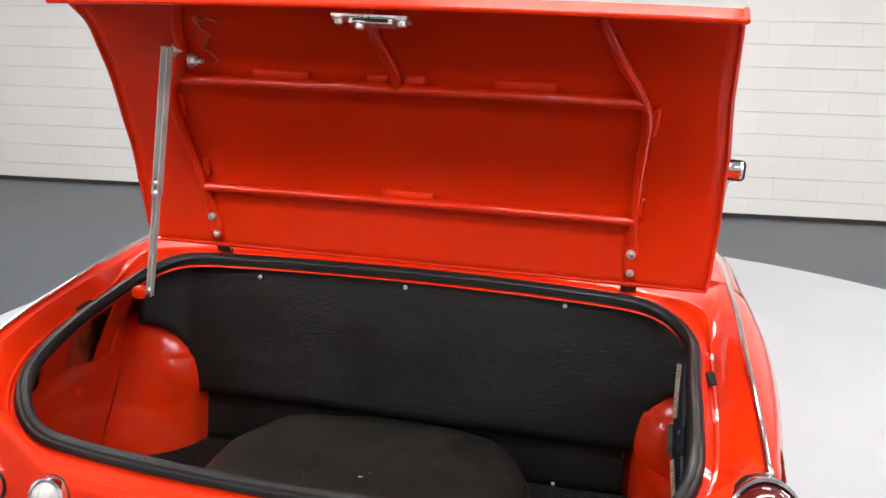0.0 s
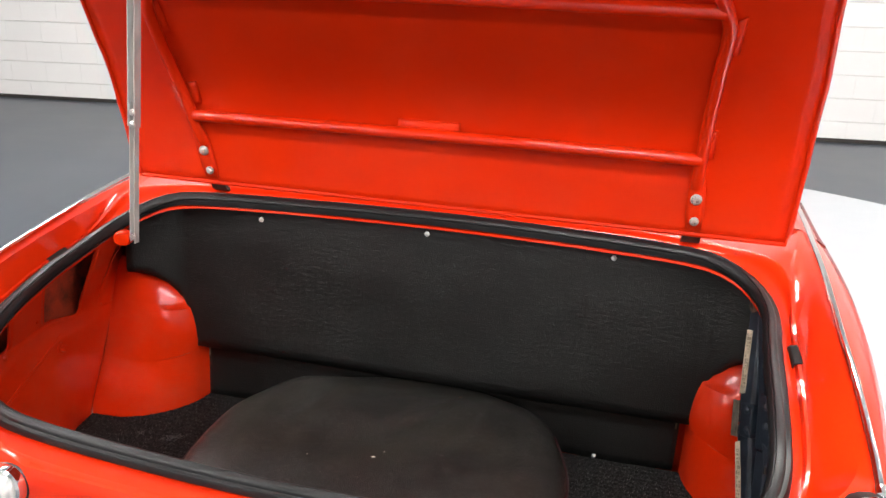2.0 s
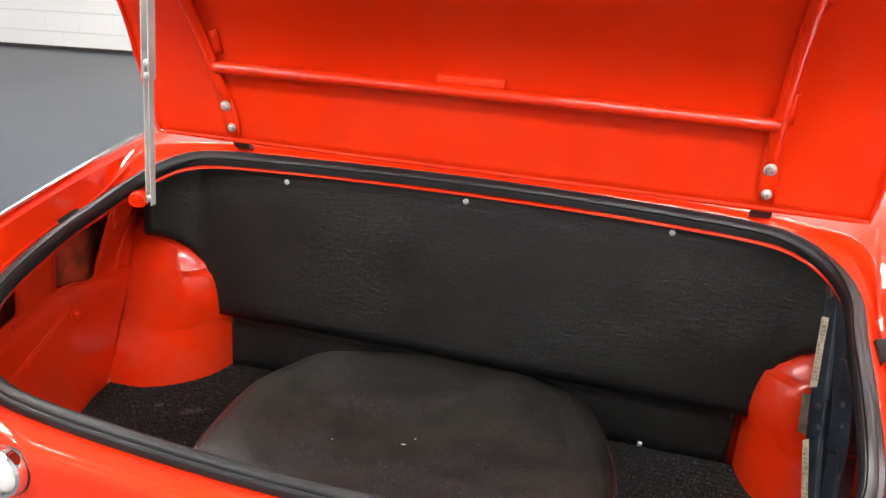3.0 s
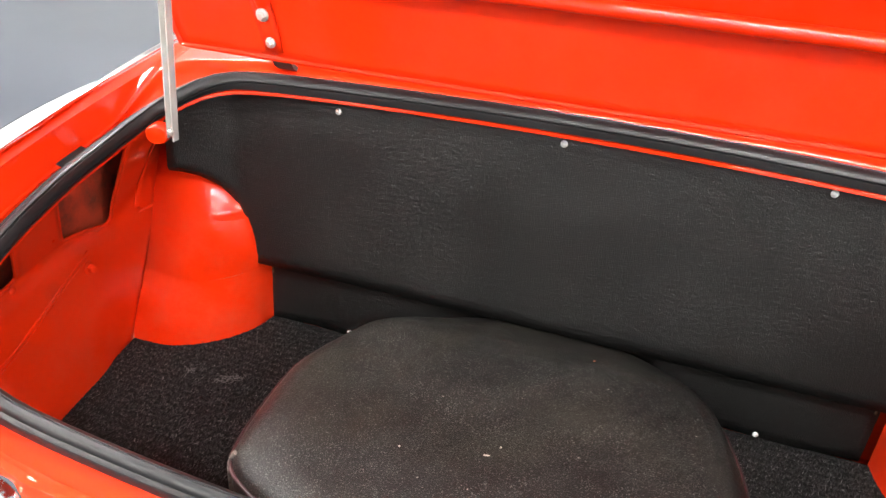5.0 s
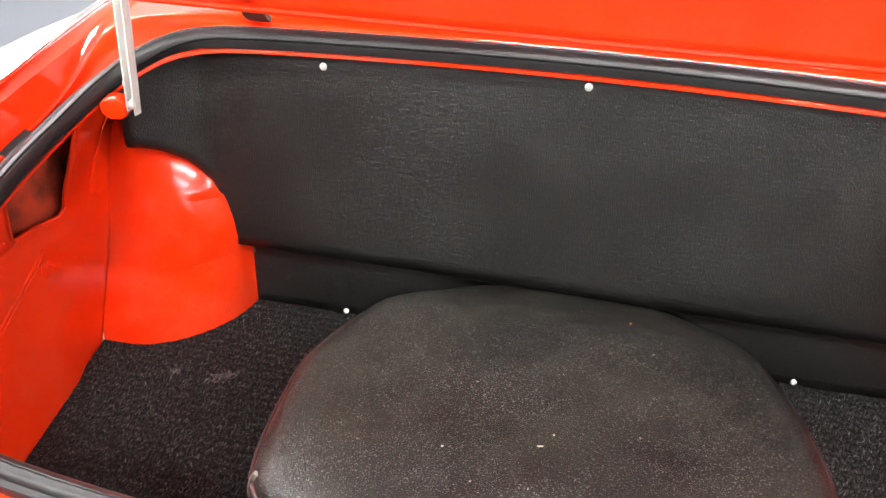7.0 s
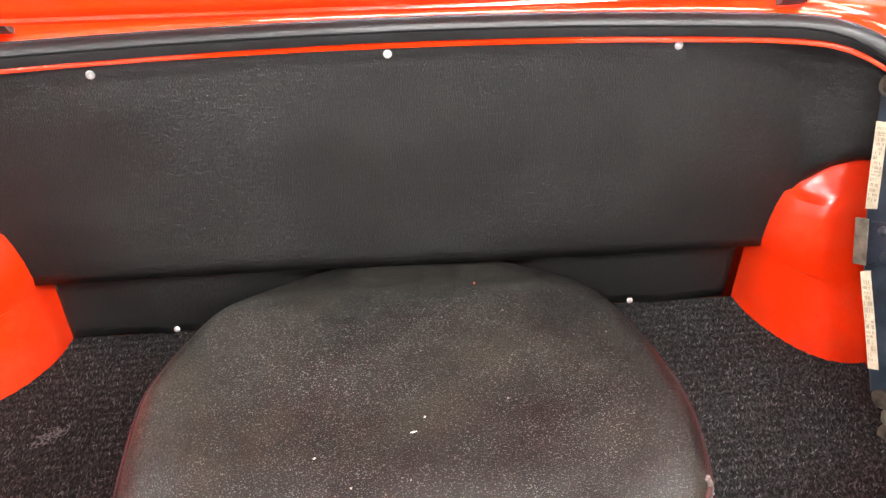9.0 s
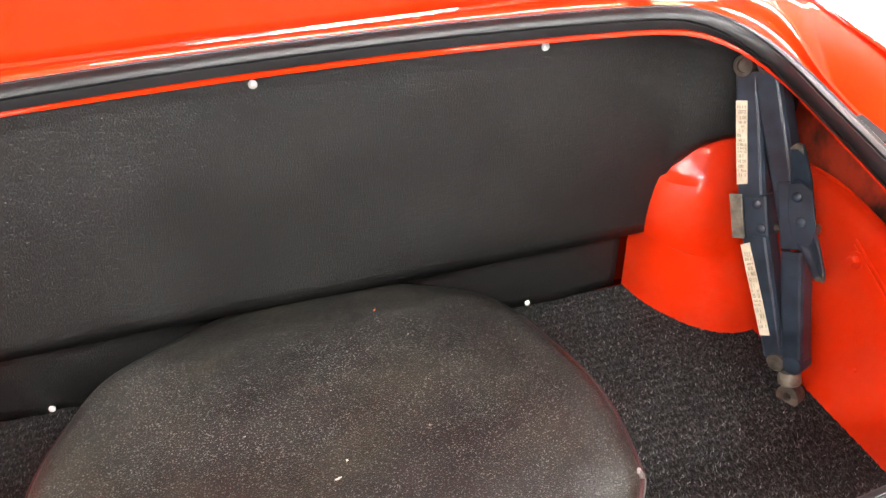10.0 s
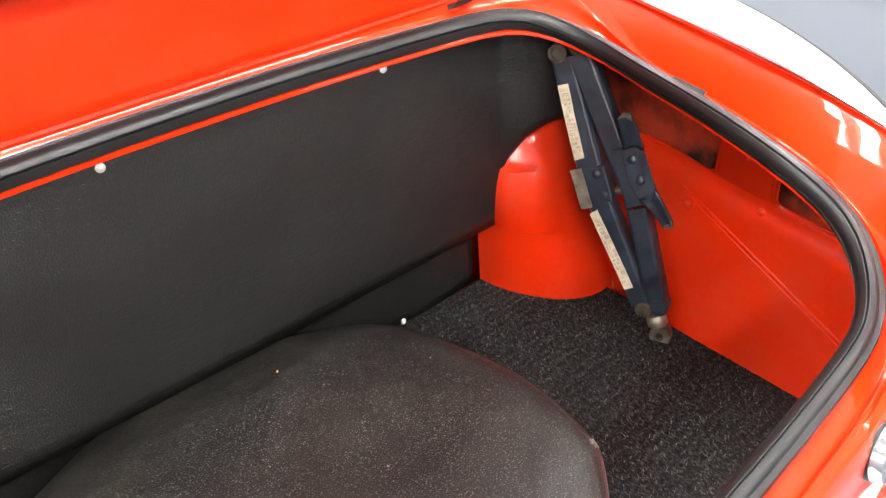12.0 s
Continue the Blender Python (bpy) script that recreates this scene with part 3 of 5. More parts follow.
bm = grid([mirror_ring(f, h) for f, h in ((0.3, -0.022), (0.8, -0.017), (0.98, -0.006), (1.0, 0.0), (0.98, 0.004), (0.93, 0.004), (0.92, 0.001))], closed_u=True)
mirror = part("door_mirror", bm, RUBBER, car, "small door mirror, its chrome rim coloured dark like its reflection")
bm = bmesh.new()
bm.faces.new([bm.verts.new(p) for p in mirror_ring(0.925, 0.0022)])
part("mirror_glass", bm, MIRROR_GLASS, mirror, thick=0.002)
part("stalk", tube([(0.795, 2.765, 1.0), (0.77, 2.78, 0.93), (0.70, 2.79, 0.86)], 0.007), CHROME, mirror)


# ---- lamps at the rear ----
def tail_lamp(s):
    m = facing((C + 0.005 * (s + 1) + s * 0.566, 0.908, 0.724), (s * 0.12, -0.93, 0.36))
    sq = Matrix.Diagonal((0.84, 1.08, 1, 1))
    ring_ = part("tail_lamp", lathe([(0.064, -0.02), (0.064, 0.004), (0.0625, 0.009), (0.0585, 0.010), (0.0565, 0.006), (0.0565, -0.02)], 36, m @ sq, caps=False), CHROME, car, "chrome ring with red tail lamp lens")
    part("lens", lathe([(0.056, 0.002), (0.0535, 0.016), (0.044, 0.028), (0.026, 0.036), (0.004, 0.039)], 36, m @ sq), RED_LENS, ring_, "dark red glass lens")
    screw(m @ Vector((0.0, 0.036, 0.029)), (m.to_3x3() @ Vector((0, 0.4, 1))), 0.005, ring_)
    part("gasket", lathe([(0.0655, -0.022), (0.0655, -0.006), (0.0640, -0.002)], 36, m @ sq, caps=False), RUBBER, ring_)


def reverse_lamp(s, x, z):
    m = facing((C + s * x, 0.885, z), (0, -1, 0.16)) @ Matrix.Diagonal((0.72, 0.72, 0.9, 1))
    r = part("reversing_lamp", lathe([(0.041, -0.02), (0.041, 0.004), (0.038, 0.014), (0.033, 0.016), (0.031, 0.010), (0.031, -0.02)], 32, m, caps=False), CHROME, car, "small round chrome rear lamp")
    part("lens", lathe([(0.0308, 0.006), (0.029, 0.017), (0.02, 0.025), (0.004, 0.028)], 32, m), CLEAR_LENS, r, "clear ribbed glass lens")
    part("gasket", lathe([(0.0428, -0.02), (0.0428, 0.001), (0.0412, 0.003)], 32, m, caps=False), RUBBER, r, "black rubber gasket")


for s in (-1, 1):
    tail_lamp(s)
    reverse_lamp(s, 0.386, 0.634)
    reverse_lamp(s, 0.492, 0.632)

# ---- inside the boot ----
FLOOR_Z = 0.45


# the sill under the side openings, and each opening's edges: (y at the sill, y at the top)
SILL = {-1: [(0.90, 0.650), (1.04, 0.660), (1.141, 0.668), (1.232, 0.672), (1.335, 0.653), (1.44, 0.645)], 1: [(0.90, 0.645), (1.044, 0.659), (1.125, 0.666), (1.206, 0.675), (1.302, 0.691), (1.44, 0.692)]}
GAPS = {-1: [(1.040, 1.040), (1.141, 1.098), (1.232, 1.176), (1.335, 1.322), (1.392, 1.404)], 1: [(1.044, 1.036), (1.125, 1.108), (1.206, 1.174), (1.391, 1.403), (1.394, 1.406)]}


def sill(s, y):
    return sum(lerp(y + d, SILL[s]) for d in (-0.02, -0.01, 0, 0.01, 0.02)) / 5


def side_half(s, y, z):
    foot = 0.5765 + 0.004 * (y - 1.1) if s > 0 else 0.580 + 0.135 * max(0.0, y - 1.10)
    return foot + (z - FLOOR_Z) * (0.16 if s > 0 else 0.05)


def seam_y(z):
    return 1.331 + 0.495 * max(0.0, min(z, 0.671) - 0.45)


def panel_x(s, y, z):
    """The half width of the inner side panel: a shoulder under the sill, a lean inwards above it, meeting the arch at its seam."""
    zs = sill(s, y)
    k = min(1.0, max(0.0, (z - zs + 0.028) / 0.020))
    wide = side_half(s, y, min(z, zs - 0.026)) + 0.008 * k * k * (3 - 2 * k) - 0.45 * max(0.0, z - zs)
    near = min(1.0, max(0.0, (y - 1.24) / (seam_y(min(z, zs)) - 1.24)))
    near = near * near * (3 - 2 * near) * min(1.0, max(0.0, 1 - (z - zs) / 0.05))
    return wide * (1 - near) + (0.600 if s > 0 else 0.618) * near


def side_panel(s):
    # one pressed sheet with two openings, whose lower corners are rounded
    gaps = GAPS[s]
    splits = [0.90] + [g[0] for g in gaps] + [seam_y(0.66)]
    steps = (8, 10, 9, 10, 8, 5)
    cols = []
    for i, n in enumerate(steps):
        cols += [(i, k / n) for k in range(n)]
    cols.append((5, 1.0))
    heights = [0.0, 0.0015, 0.003, 0.005, 0.0075, 0.010, 0.013, 0.02, 0.032, 0.045, 0.06, 0.08, 1.0]

    def edge(i, h, top):
        if i == 0:
            return 0.90
        if i == 6:
            return splits[6]
        a, b = gaps[i - 1]
        y = a + (b - a) * min(1, h / top)
        r = 0.013
        if h < r and i < 5:
            y += (r - math.sqrt(max(0.0, r * r - (r - h) ** 2))) * (1 if i in (1, 3) else -1)
        return y

    low = []
    for k in (0.0, 0.12, 0.3, 0.5, 0.65, 0.75, 0.82, 0.86, 0.89, 0.92, 0.95, 0.975):
        row = []
        for i, f in cols:
            y1 = splits[i] + (splits[i + 1] - splits[i]) * f
            z = 0.43 + (sill(s, y1) - 0.43) * k
            y = 0.90 + (y1 - 0.90) * (seam_y(z) - 0.90) / (splits[6] - 0.90)
            row.append((C + s * panel_x(s, y, z), y, z))
        low.append(row)
    high = []
    for h in heights:
        row = []
        for i, f in cols:
            yb = splits[i] + (splits[i + 1] - splits[i]) * f
            top = min(deck(yb), rail(yb)) - 0.012 - sill(s, yb)
            hh = min(h, top)
            y = edge(i, hh, top) * (1 - f) + edge(i + 1, hh, top) * f
            z = sill(s, yb) + hh
            row.append((C + s * panel_x(s, y, z), y, z))
        high.append(row)
    rows = low + high
    bm = bmesh.new()
    vs = [[bm.verts.new(p) for p in r] for r in rows]
    first = len(low)
    for r in range(len(rows) - 1):
        for c in range(len(cols) - 1):
            if r >= first and cols[c][0] in (1, 3, 5):
                continue
            bm.faces.new((vs[r][c], vs[r][c + 1], vs[r + 1][c + 1], vs[r + 1][c]))
    bmesh.ops.delete(bm, geom=[v for v in bm.verts if not v.link_faces], context="VERTS")
    bmesh.ops.dissolve_degenerate(bm, dist=0.0002, edges=bm.edges)
    sheet = part("side_panel", bm, RED_IN, car, "red painted inner side panel with two openings", thick=0.003)
    # turned lips round the openings
    for a, b in ((1, 2), (3, 4)):
        c0, c1 = [j for j, q in enumerate(cols) if q == (a, 0.0)][0], [j for j, q in enumerate(cols) if q == (b, 0.0)][0]
        pts = [high[r][c0] for r in range(len(high) - 1, 0, -1)] + high[0][c0:c1 + 1] + [high[r][c1] for r in range(1, len(high))]
        pts = [Vector(p) for k, p in enumerate(pts) if k == 0 or (Vector(p) - Vector(pts[k - 1])).length > 0.0005]
        part("opening_lip", tube([p + Vector((s * 0.0005, 0, 0)) for p in pts], 0.0026, 8), RED_IN, sheet)
    # a pressed stiffening rib, a spot weld and a bolt
    a, b = ((1.268, 0.641), (0.975, 0.555)) if s < 0 else ((1.243, 0.648), (0.985, 0.537))
    for dz, r in ((0.0, 0.0021), (-0.0062, 0.0013)):
        pts = []
        for k in range(13):
            y, z = a[0] + (b[0] - a[0]) * k / 12, a[1] + dz + (b[1] - a[1]) * k / 12
            pts.append((C + s * (panel_x(s, y, z) - 0.0012), y, z))
        part("rib", tube(pts, r, 8), RED_IN, sheet)
    for y, z, r in ((1.137, 0.652, 0.006), (1.152, 0.728, 0.0045), (1.17, 0.520, 0.003)) if s > 0 else ((1.128, 0.660, 0.006), (1.205, 0.690, 0.003)):
        part("weld_nub", lathe([(r, -0.003), (r * 0.9, 0.001), (r * 0.6, 0.0025), (r * 0.1, 0.0032)], 12, facing((C + s * (panel_x(s, y, z) - 0.001), y, z), (-s, -0.2, 0.2))), RED_IN, sheet)
    y, z = (1.261, 0.618) if s < 0 else (1.230, 0.630)
    bolt((C + s * (panel_x(s, y, z) - 0.003), y, z), (-s, 0, 0.1), 0.0065, sheet, RED_IN)
    return sheet


SEALER = surface("dusty_red_sealer", (0.56, 0.07, 0.035), (0.66, 0.20, 0.13), (0.4, 0.6), 120, 300, 0.3, 0.0006)


def wheel_arch(s):
    plan = smooth_path([(0.446, 1.475, 0), (0.456, 1.43, 0), (0.480, 1.385, 0), (0.514, 1.350, 0), (0.552, 1.332, 0), (0.600, 1.330, 0)], 7)
    if s > 0:
        plan = [Vector((p.x + 0.014 * (1 - (p.x - 0.446) / 0.154), p.y - 0.008 * min(1, 3 * max(0, (p.x - 0.446) / 0.154)) * (1 - min(1, max(0, (p.x - 0.446) / 0.154)) ** 6), 0)) for p in plan]
    else:
        plan = [Vector((p.x + 0.018 * max(0, (p.x - 0.446) / 0.154), p.y, 0)) for p in plan]
    apex = Vector((0.66, 1.51, 0))
    n = len(plan) - 1
    rows = []
    levels = [0.435, 0.47, 0.51, 0.545, 0.5655, 0.5695, 0.573, 0.59, 0.61, 0.63, 0.645, 0.651, 0.656, 0.662, 0.675, 0.69, 0.70, 0.71, 0.716, 0.7195]
    for level in levels:
        z = level if level < 0.575 else 0.575 + (level - 0.575) * 1.05
        row = []
        a = math.asin(min(1, max(0, (level - 0.57) / 0.15)))
        g_in = 0.01 + 0.62 * (1 - math.cos(a)) ** 1.15
        g_out = max(0.0, 2.75 * (z - 0.45))
        for i, p in enumerate(plan):
            w = min(1, max(0, (i / n - 0.10) / 0.90))
            w = w * w * (3 - 2 * w)
            q = p + (apex - p) * (g_in * (1 - w) + g_out * w)
            # the upper pressing overhangs the skirt a little, and a pressed panel bulges under the shoulder
            lap = -0.0066 * min(1, max(0, (z - 0.5655) / 0.004)) * math.exp(-((i / n - 0.15) / 0.32) ** 2)
            bulge = 0.009 * math.exp(-((i / n - 0.30) / 0.15) ** 4) * (1 if 0.573 < z < 0.6515 else 0)
            d = (apex - p).normalized() * (lap - bulge)
            # the fold sags away from the tip
            sag = 0.019 * min(1.0, (i / n) / 0.5) * math.exp(-((z - 0.5675) / 0.03) ** 2)
            row.append((C + s * (q.x + d.x), q.y + d.y, z - sag))
        rows.append(row)
    arch = part("wheel_arch", grid(rows), RED_IN, car, "red painted inner wheel arch")
    # sealed seam, and the sheet beyond it up to the rearmost post
    seam = [Vector(r[-1]) for r in rows]
    part("seam", tube(smooth_path([v + Vector((-s * 0.0018, -0.0022, 0)) for v in seam[::3]], 4), 0.0034, 8), SEALER, arch, "dusty sealed seam")
    sheet = []
    for k in range(12):
        z = 0.636 + (0.186 if s < 0 else 0.061) * k / 11
        y = 1.33 + 0.495 * max(0, z - 0.45)
        e = Vector((C + s * (seam[0].x - C) * s, min(y, 1.47), z))
        o = Vector((C + s * (panel_x(s, 1.385, 0.660) - 0.001 - 0.05 * max(0, z - 0.67) / 0.15), (1.384 if s < 0 else 1.392) + 0.20 * (z - 0.66) + 9.0 * max(0, z - 0.715) ** 2, z))
        w = 0.005 * min(1.0, max(0.0, (z - 0.66) / 0.06))
        sheet.append([e, e.lerp(o, 0.4) + Vector((s * w, w, 0)), e.lerp(o, 0.75) + Vector((s * w, w * 0.7, 0)), o])
    part("flange", grid(sheet), RED_IN, arch, thick=0.002)


for s in (-1, 1):
    side_panel(s)
    wheel_arch(s)

# rough near-black inner skins added behind the side openings, mottled with red overspray
CAVITY = surface("rough_overspray_on_near_black", (0.016, 0.010, 0.008), (0.58, 0.060, 0.020), (0.55, 0.8), 9, 120, 0.4, 0.002, spread=(0.36, 0.54))
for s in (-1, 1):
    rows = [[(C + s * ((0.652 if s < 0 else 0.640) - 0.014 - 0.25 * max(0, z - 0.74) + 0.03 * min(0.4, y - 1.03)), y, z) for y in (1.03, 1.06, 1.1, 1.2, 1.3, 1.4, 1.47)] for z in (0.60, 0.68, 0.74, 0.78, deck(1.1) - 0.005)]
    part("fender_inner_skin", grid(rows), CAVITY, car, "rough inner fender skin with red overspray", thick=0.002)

# rear inside wall and the bulkhead behind the lining
part("rear_inner_wall", grid([[(C + x, 0.914 + 0.01 * (z - 0.45), z) for x in (-0.6, -0.3, 0, 0.3, 0.6)] for z in (0.43, 0.55, 0.655)]), RED_IN, car, thick=0.003)
part("bulkhead", grid([[(C + x, 1.50, z) for x in (-0.60, -0.3, 0, 0.3, 0.60)] for z in (0.40, 0.6, 0.85)]), RED_IN, car, thick=0.003)
part("boot_floor", grid([[(C + x, y, 0.438) for x in (-0.66, -0.3, 0, 0.3, 0.66)] for y in (0.88, 1.2, 1.50)]), RED_IN, car, "red painted sheet floor", thick=0.004)

# a red rounded bracket where the lid stay is held
m = Matrix.Translation((C - 0.506, 1.312, 0.816)) @ pose(0, 0, 0, 0, 0, 12)
bo = [(x * 0.0145, z * 0.0125) for x, z in rounded(1, -1, 1, 1, 0.8, 0.8)]
bm = grid([[m @ Vector((x * f, y, z * f)) for x, z in bo] for f, y in ((0.02, -0.0098), (0.5, -0.0096), (0.85, -0.009), (0.97, -0.007), (1.0, -0.003), (1.0, 0.008))], closed_u=True)
part("stay_bracket", bm, RED, car, "rounded red bracket for the lid stay")

# black vinyl lining: the upper board, the lower flap
TOP = [(-0.563, 0.806), (-0.55, 0.815), (-0.49, 0.832), (-0.40, 0.846), (-0.31, 0.853), (-0.15, 0.861), (0, 0.864), (0.15, 0.862), (0.31, 0.855), (0.40, 0.848), (0.49, 0.834), (0.55, 0.817), (0.585, 0.797), (0.600, 0.774)]
LOW = [(-0.563, 0.722), (-0.548, 0.720), (-0.528, 0.714), (-0.497, 0.694), (-0.475, 0.662), (-0.462, 0.628), (-0.459, 0.572), (0.466, 0.566), (0.472, 0.62), (0.486, 0.657), (0.508, 0.689), (0.535, 0.706), (0.57, 0.716), (0.600, 0.720)]


def lining_y(x, z):
    bend = max(0.0, abs(x) - 0.478)
    return 1.446 - 0.03 * (0.87 - z) - 0.55 * bend + 0.0016 * math.sin(9 * x + 3) * math.sin(13 * z)


cols = sorted(set([-0.563 + 0.0125 * i for i in range(93)] + [0.600, -0.4595, 0.4665]))
rows = []
for k in range(15):
    t = k / 14 if k < 13 else (0.984, 1.0)[k - 13]
    row = []
    for x in cols:
        z0, z1 = lerp(x, LOW), lerp(x, TOP) + 0.008
        z = z0 + (z1 - z0) * t
        row.append((C + x, lining_y(x, z) + (0.004 if k in (0, 14) else 0.0012 if k == 13 else 0.0), z))
    rows.append(row)
lining = part("boot_lining_board", grid(rows), VINYL, car, "black grained vinyl board with three screws", thick=0.006)
rows = []
for k in range(9):
    z = 0.449 + 0.15 * k / 8
    rows.append([(C + x, 1.478 + 0.0035 * math.sin(31 * x) * (1 - k / 8) - 0.006 * math.exp(-((x + 0.33) / 0.03) ** 2) * (1 - k / 8) + 0.0035 * math.sin(150 * (x + 0.311) + 40 * (z - 0.45)) * math.exp(-((x + 0.311) / 0.045) ** 2) * (1 - k / 8) ** 2, z) for x in [-0.452 + 0.0113 * i for i in range(81)]])
flap = part("boot_lining_flap", grid(rows), VINYL, car, "black vinyl flap under the lining board", thick=0.003)
for x, z in ((-0.3155, 0.8365), (-0.0095, 0.846), (0.305, 0.842)):
    screw((C + x, lining_y(x, z) - 0.003, z), (0, -1, 0.03), 0.0037, lining, "screw", SCREW)
for x in (-0.311, 0.313):
    screw((C + x, 1.472, 0.457), (0, -1, 0.25), 0.0034, flap, "screw", SCREW)
EDGE = surface("raw_board_edge", (0.10, 0.07, 0.04), (0.2, 0.15, 0.09), (0.7, 0.9), 60, 300, 0.3, 0.001)
for s in (-1, 1):
    part("edge_board", box(C + s * 0.4465 - 0.0012, C + s * 0.4465 + 0.0012, 1.474, 1.482, 0.535, 0.60), EDGE, flap, "brown raw board edge", smooth=False)

# carpet: a ribbed sheet cut round the arches
bm = bmesh.new()
rows = []
for j in range(181):
    y = 0.915 + 0.00311 * j
    lim = {}
    for s in (-1, 1):
        lim[s] = side_half(s, y, FLOOR_Z) + 0.004 if y < 1.335 else min(side_half(s, y, FLOOR_Z), lerp(y, [(1.335, 0.60), (1.352, 0.56), (1.38, 0.515), (1.42, 0.486), (1.476, 0.464)]))
    row = []
    for i in range(-60, 61):
        x = lim[1 if i > 0 else -1] * i / 60
        row.append((C + x, y, FLOOR_Z - 0.002 + 0.0003 * math.sin(2 * math.pi * (y + 0.004 * math.sin(9 * x)) / 0.0125) + random.uniform(-0.0005, 0.0005)))
    rows.append(row)
carpet = part("boot_carpet", grid(rows), CARPET, m=CAR, thick=0.006)
tagged(carpet, "black ribbed felt carpet on the boot floor", "carpet")

# pile: short fibres standing in rows
FIBRE, fnt, fp = nodes_of("black_and_grey_carpet_fibre")
geo = fnt.nodes.new("ShaderNodeNewGeometry")
fcol = ramp_node(fnt, geo.outputs["Random Per Island"], [(0.0, (0.004, 0.004, 0.0042)), (0.66, (0.008, 0.008, 0.0082)), (0.84, (0.024, 0.024, 0.0245)), (1.0, (0.21, 0.208, 0.205))])
link(fnt, fcol.outputs[0], fp.inputs["Base Color"])
fp.inputs["Roughness"].default_value = 0.55
rng = np.random.default_rng(7)
count = 72000
py = rng.uniform(0.925, 1.468, count)
# rows lie closer where the pile is pressed
py = py + 0.0012 * np.sin(2 * np.pi * py / 0.0125)
f = rng.uniform(-1, 1, count)
ys = np.linspace(0.915, 1.476, 60)
wide = {s: np.array([side_half(s, y, FLOOR_Z) if y < 1.335 else min(side_half(s, y, FLOOR_Z), lerp(y, [(1.335, 0.60), (1.352, 0.56), (1.38, 0.515), (1.42, 0.486), (1.476, 0.464)])) for y in ys]) for s in (-1, 1)}
px = C + np.where(f < 0, f * np.interp(py, ys, wide[-1]), f * np.interp(py, ys, wide[1]))
keep = np.hypot(px + 0.016, py - 1.20) > 0.255
px, py = px[keep], py[keep]
count = len(px)
turn_ = rng.normal(0.9, 0.75, count)
tilt = rng.uniform(0.15, 1.15, count)
ln = rng.uniform(0.003, 0.006, count)
wide_ = rng.uniform(0.00024, 0.00046, count)
dx, dy, dz = np.cos(turn_) * np.cos(tilt) * ln, np.sin(turn_) * np.cos(tilt) * ln, np.sin(tilt) * ln * 0.8
sx, sy = -np.sin(turn_) * wide_, np.cos(turn_) * wide_
z0 = np.full(count, FLOOR_Z + 0.0005)
quad = np.stack([np.stack([px - sx, py - sy, z0], 1), np.stack([px + sx, py + sy, z0], 1), np.stack([px + dx + sx * 0.6, py + dy + sy * 0.6, z0 + dz], 1), np.stack([px + dx - sx * 0.6, py + dy - sy * 0.6, z0 + dz], 1)], 1)
pile = bpy.data.meshes.new("pile")
pile.from_pydata(quad.reshape(-1, 3).tolist(), [], np.arange(count * 4).reshape(-1, 4).tolist())
pile.materials.append(FIBRE)
ob = new("pile", pile)
ob.parent = carpet
tagged(ob, "short black and grey pile standing in rows", kind="stuff")


def lint(x, y, turned, length, count):
    bm = bmesh.new()
    for _ in range(count):
        u, v = random.gauss(0, length * 0.30), random.gauss(0, 0.0045)
        a = radians(turned) + random.gauss(0, 0.7)
        px = x + u * math.cos(radians(turned)) - v * math.sin(radians(turned))
        py = y + u * math.sin(radians(turned)) + v * math.cos(radians(turned))
        h = random.uniform(0.003, 0.0065)
        ln = random.uniform(0.0015, 0.004)
        d = Vector((math.cos(a) * ln, math.sin(a) * ln, random.uniform(-0.0008, 0.0008)))
        c = Vector((px, py, FLOOR_Z + h - 0.001))
        n = Vector((-d.y, d.x, 0)).normalized() * 0.00022
        up = Vector((0, 0, 0.00025))
        bm.faces.new([bm.verts.new(q) for q in (c - d + n, c + n * 1.2 + up, c + d + n, c + d - n, c - n * 1.2 + up, c - d - n)])
    return part("lint", bm, LINT, carpet, "pale grey lint stuck in the pile")


LINT = surface("grey_lint", (0.13, 0.13, 0.13), (0.22, 0.22, 0.22), (0.8, 0.95), 90, 400, 0.1, 0.0005)
lint(-0.440, 1.299, 35, 0.034, 80)
lint(-0.502, 1.296, 80, 0.024, 30)

# ---- lid ----
lid = new("boot_lid")
lid.parent = car
PROFILE = [(0.0, 1.421, 0.902), (0.05, 1.416, 0.955), (0.12, 1.402, 1.030), (0.2, 1.370, 1.103), (0.28, 1.325, 1.170), (0.36, 1.274, 1.236), (0.43, 1.226, 1.290), (0.48, 1.192, 1.334), (0.497, 1.177, 1.350), (0.51, 1.166, 1.357), (0.525, 1.150, 1.359), (0.545, 1.130, 1.354), (0.60, 1.083, 1.336)]
prof = smooth_path([(a, y, z) for a, y, z in PROFILE], 4)


def lid_half(a, s=1):
    return (0.026 * math.exp(-((a - 0.500) / 0.028) ** 2) if s < 0 else 0.0) + lerp(a, [(0.0, 0.536 if s < 0 else 0.553), (0.03, 0.548 if s < 0 else 0.557), (0.12, 0.558), (0.25, 0.550), (0.36, 0.533), (0.46, 0.523), (0.60, 0.508)])


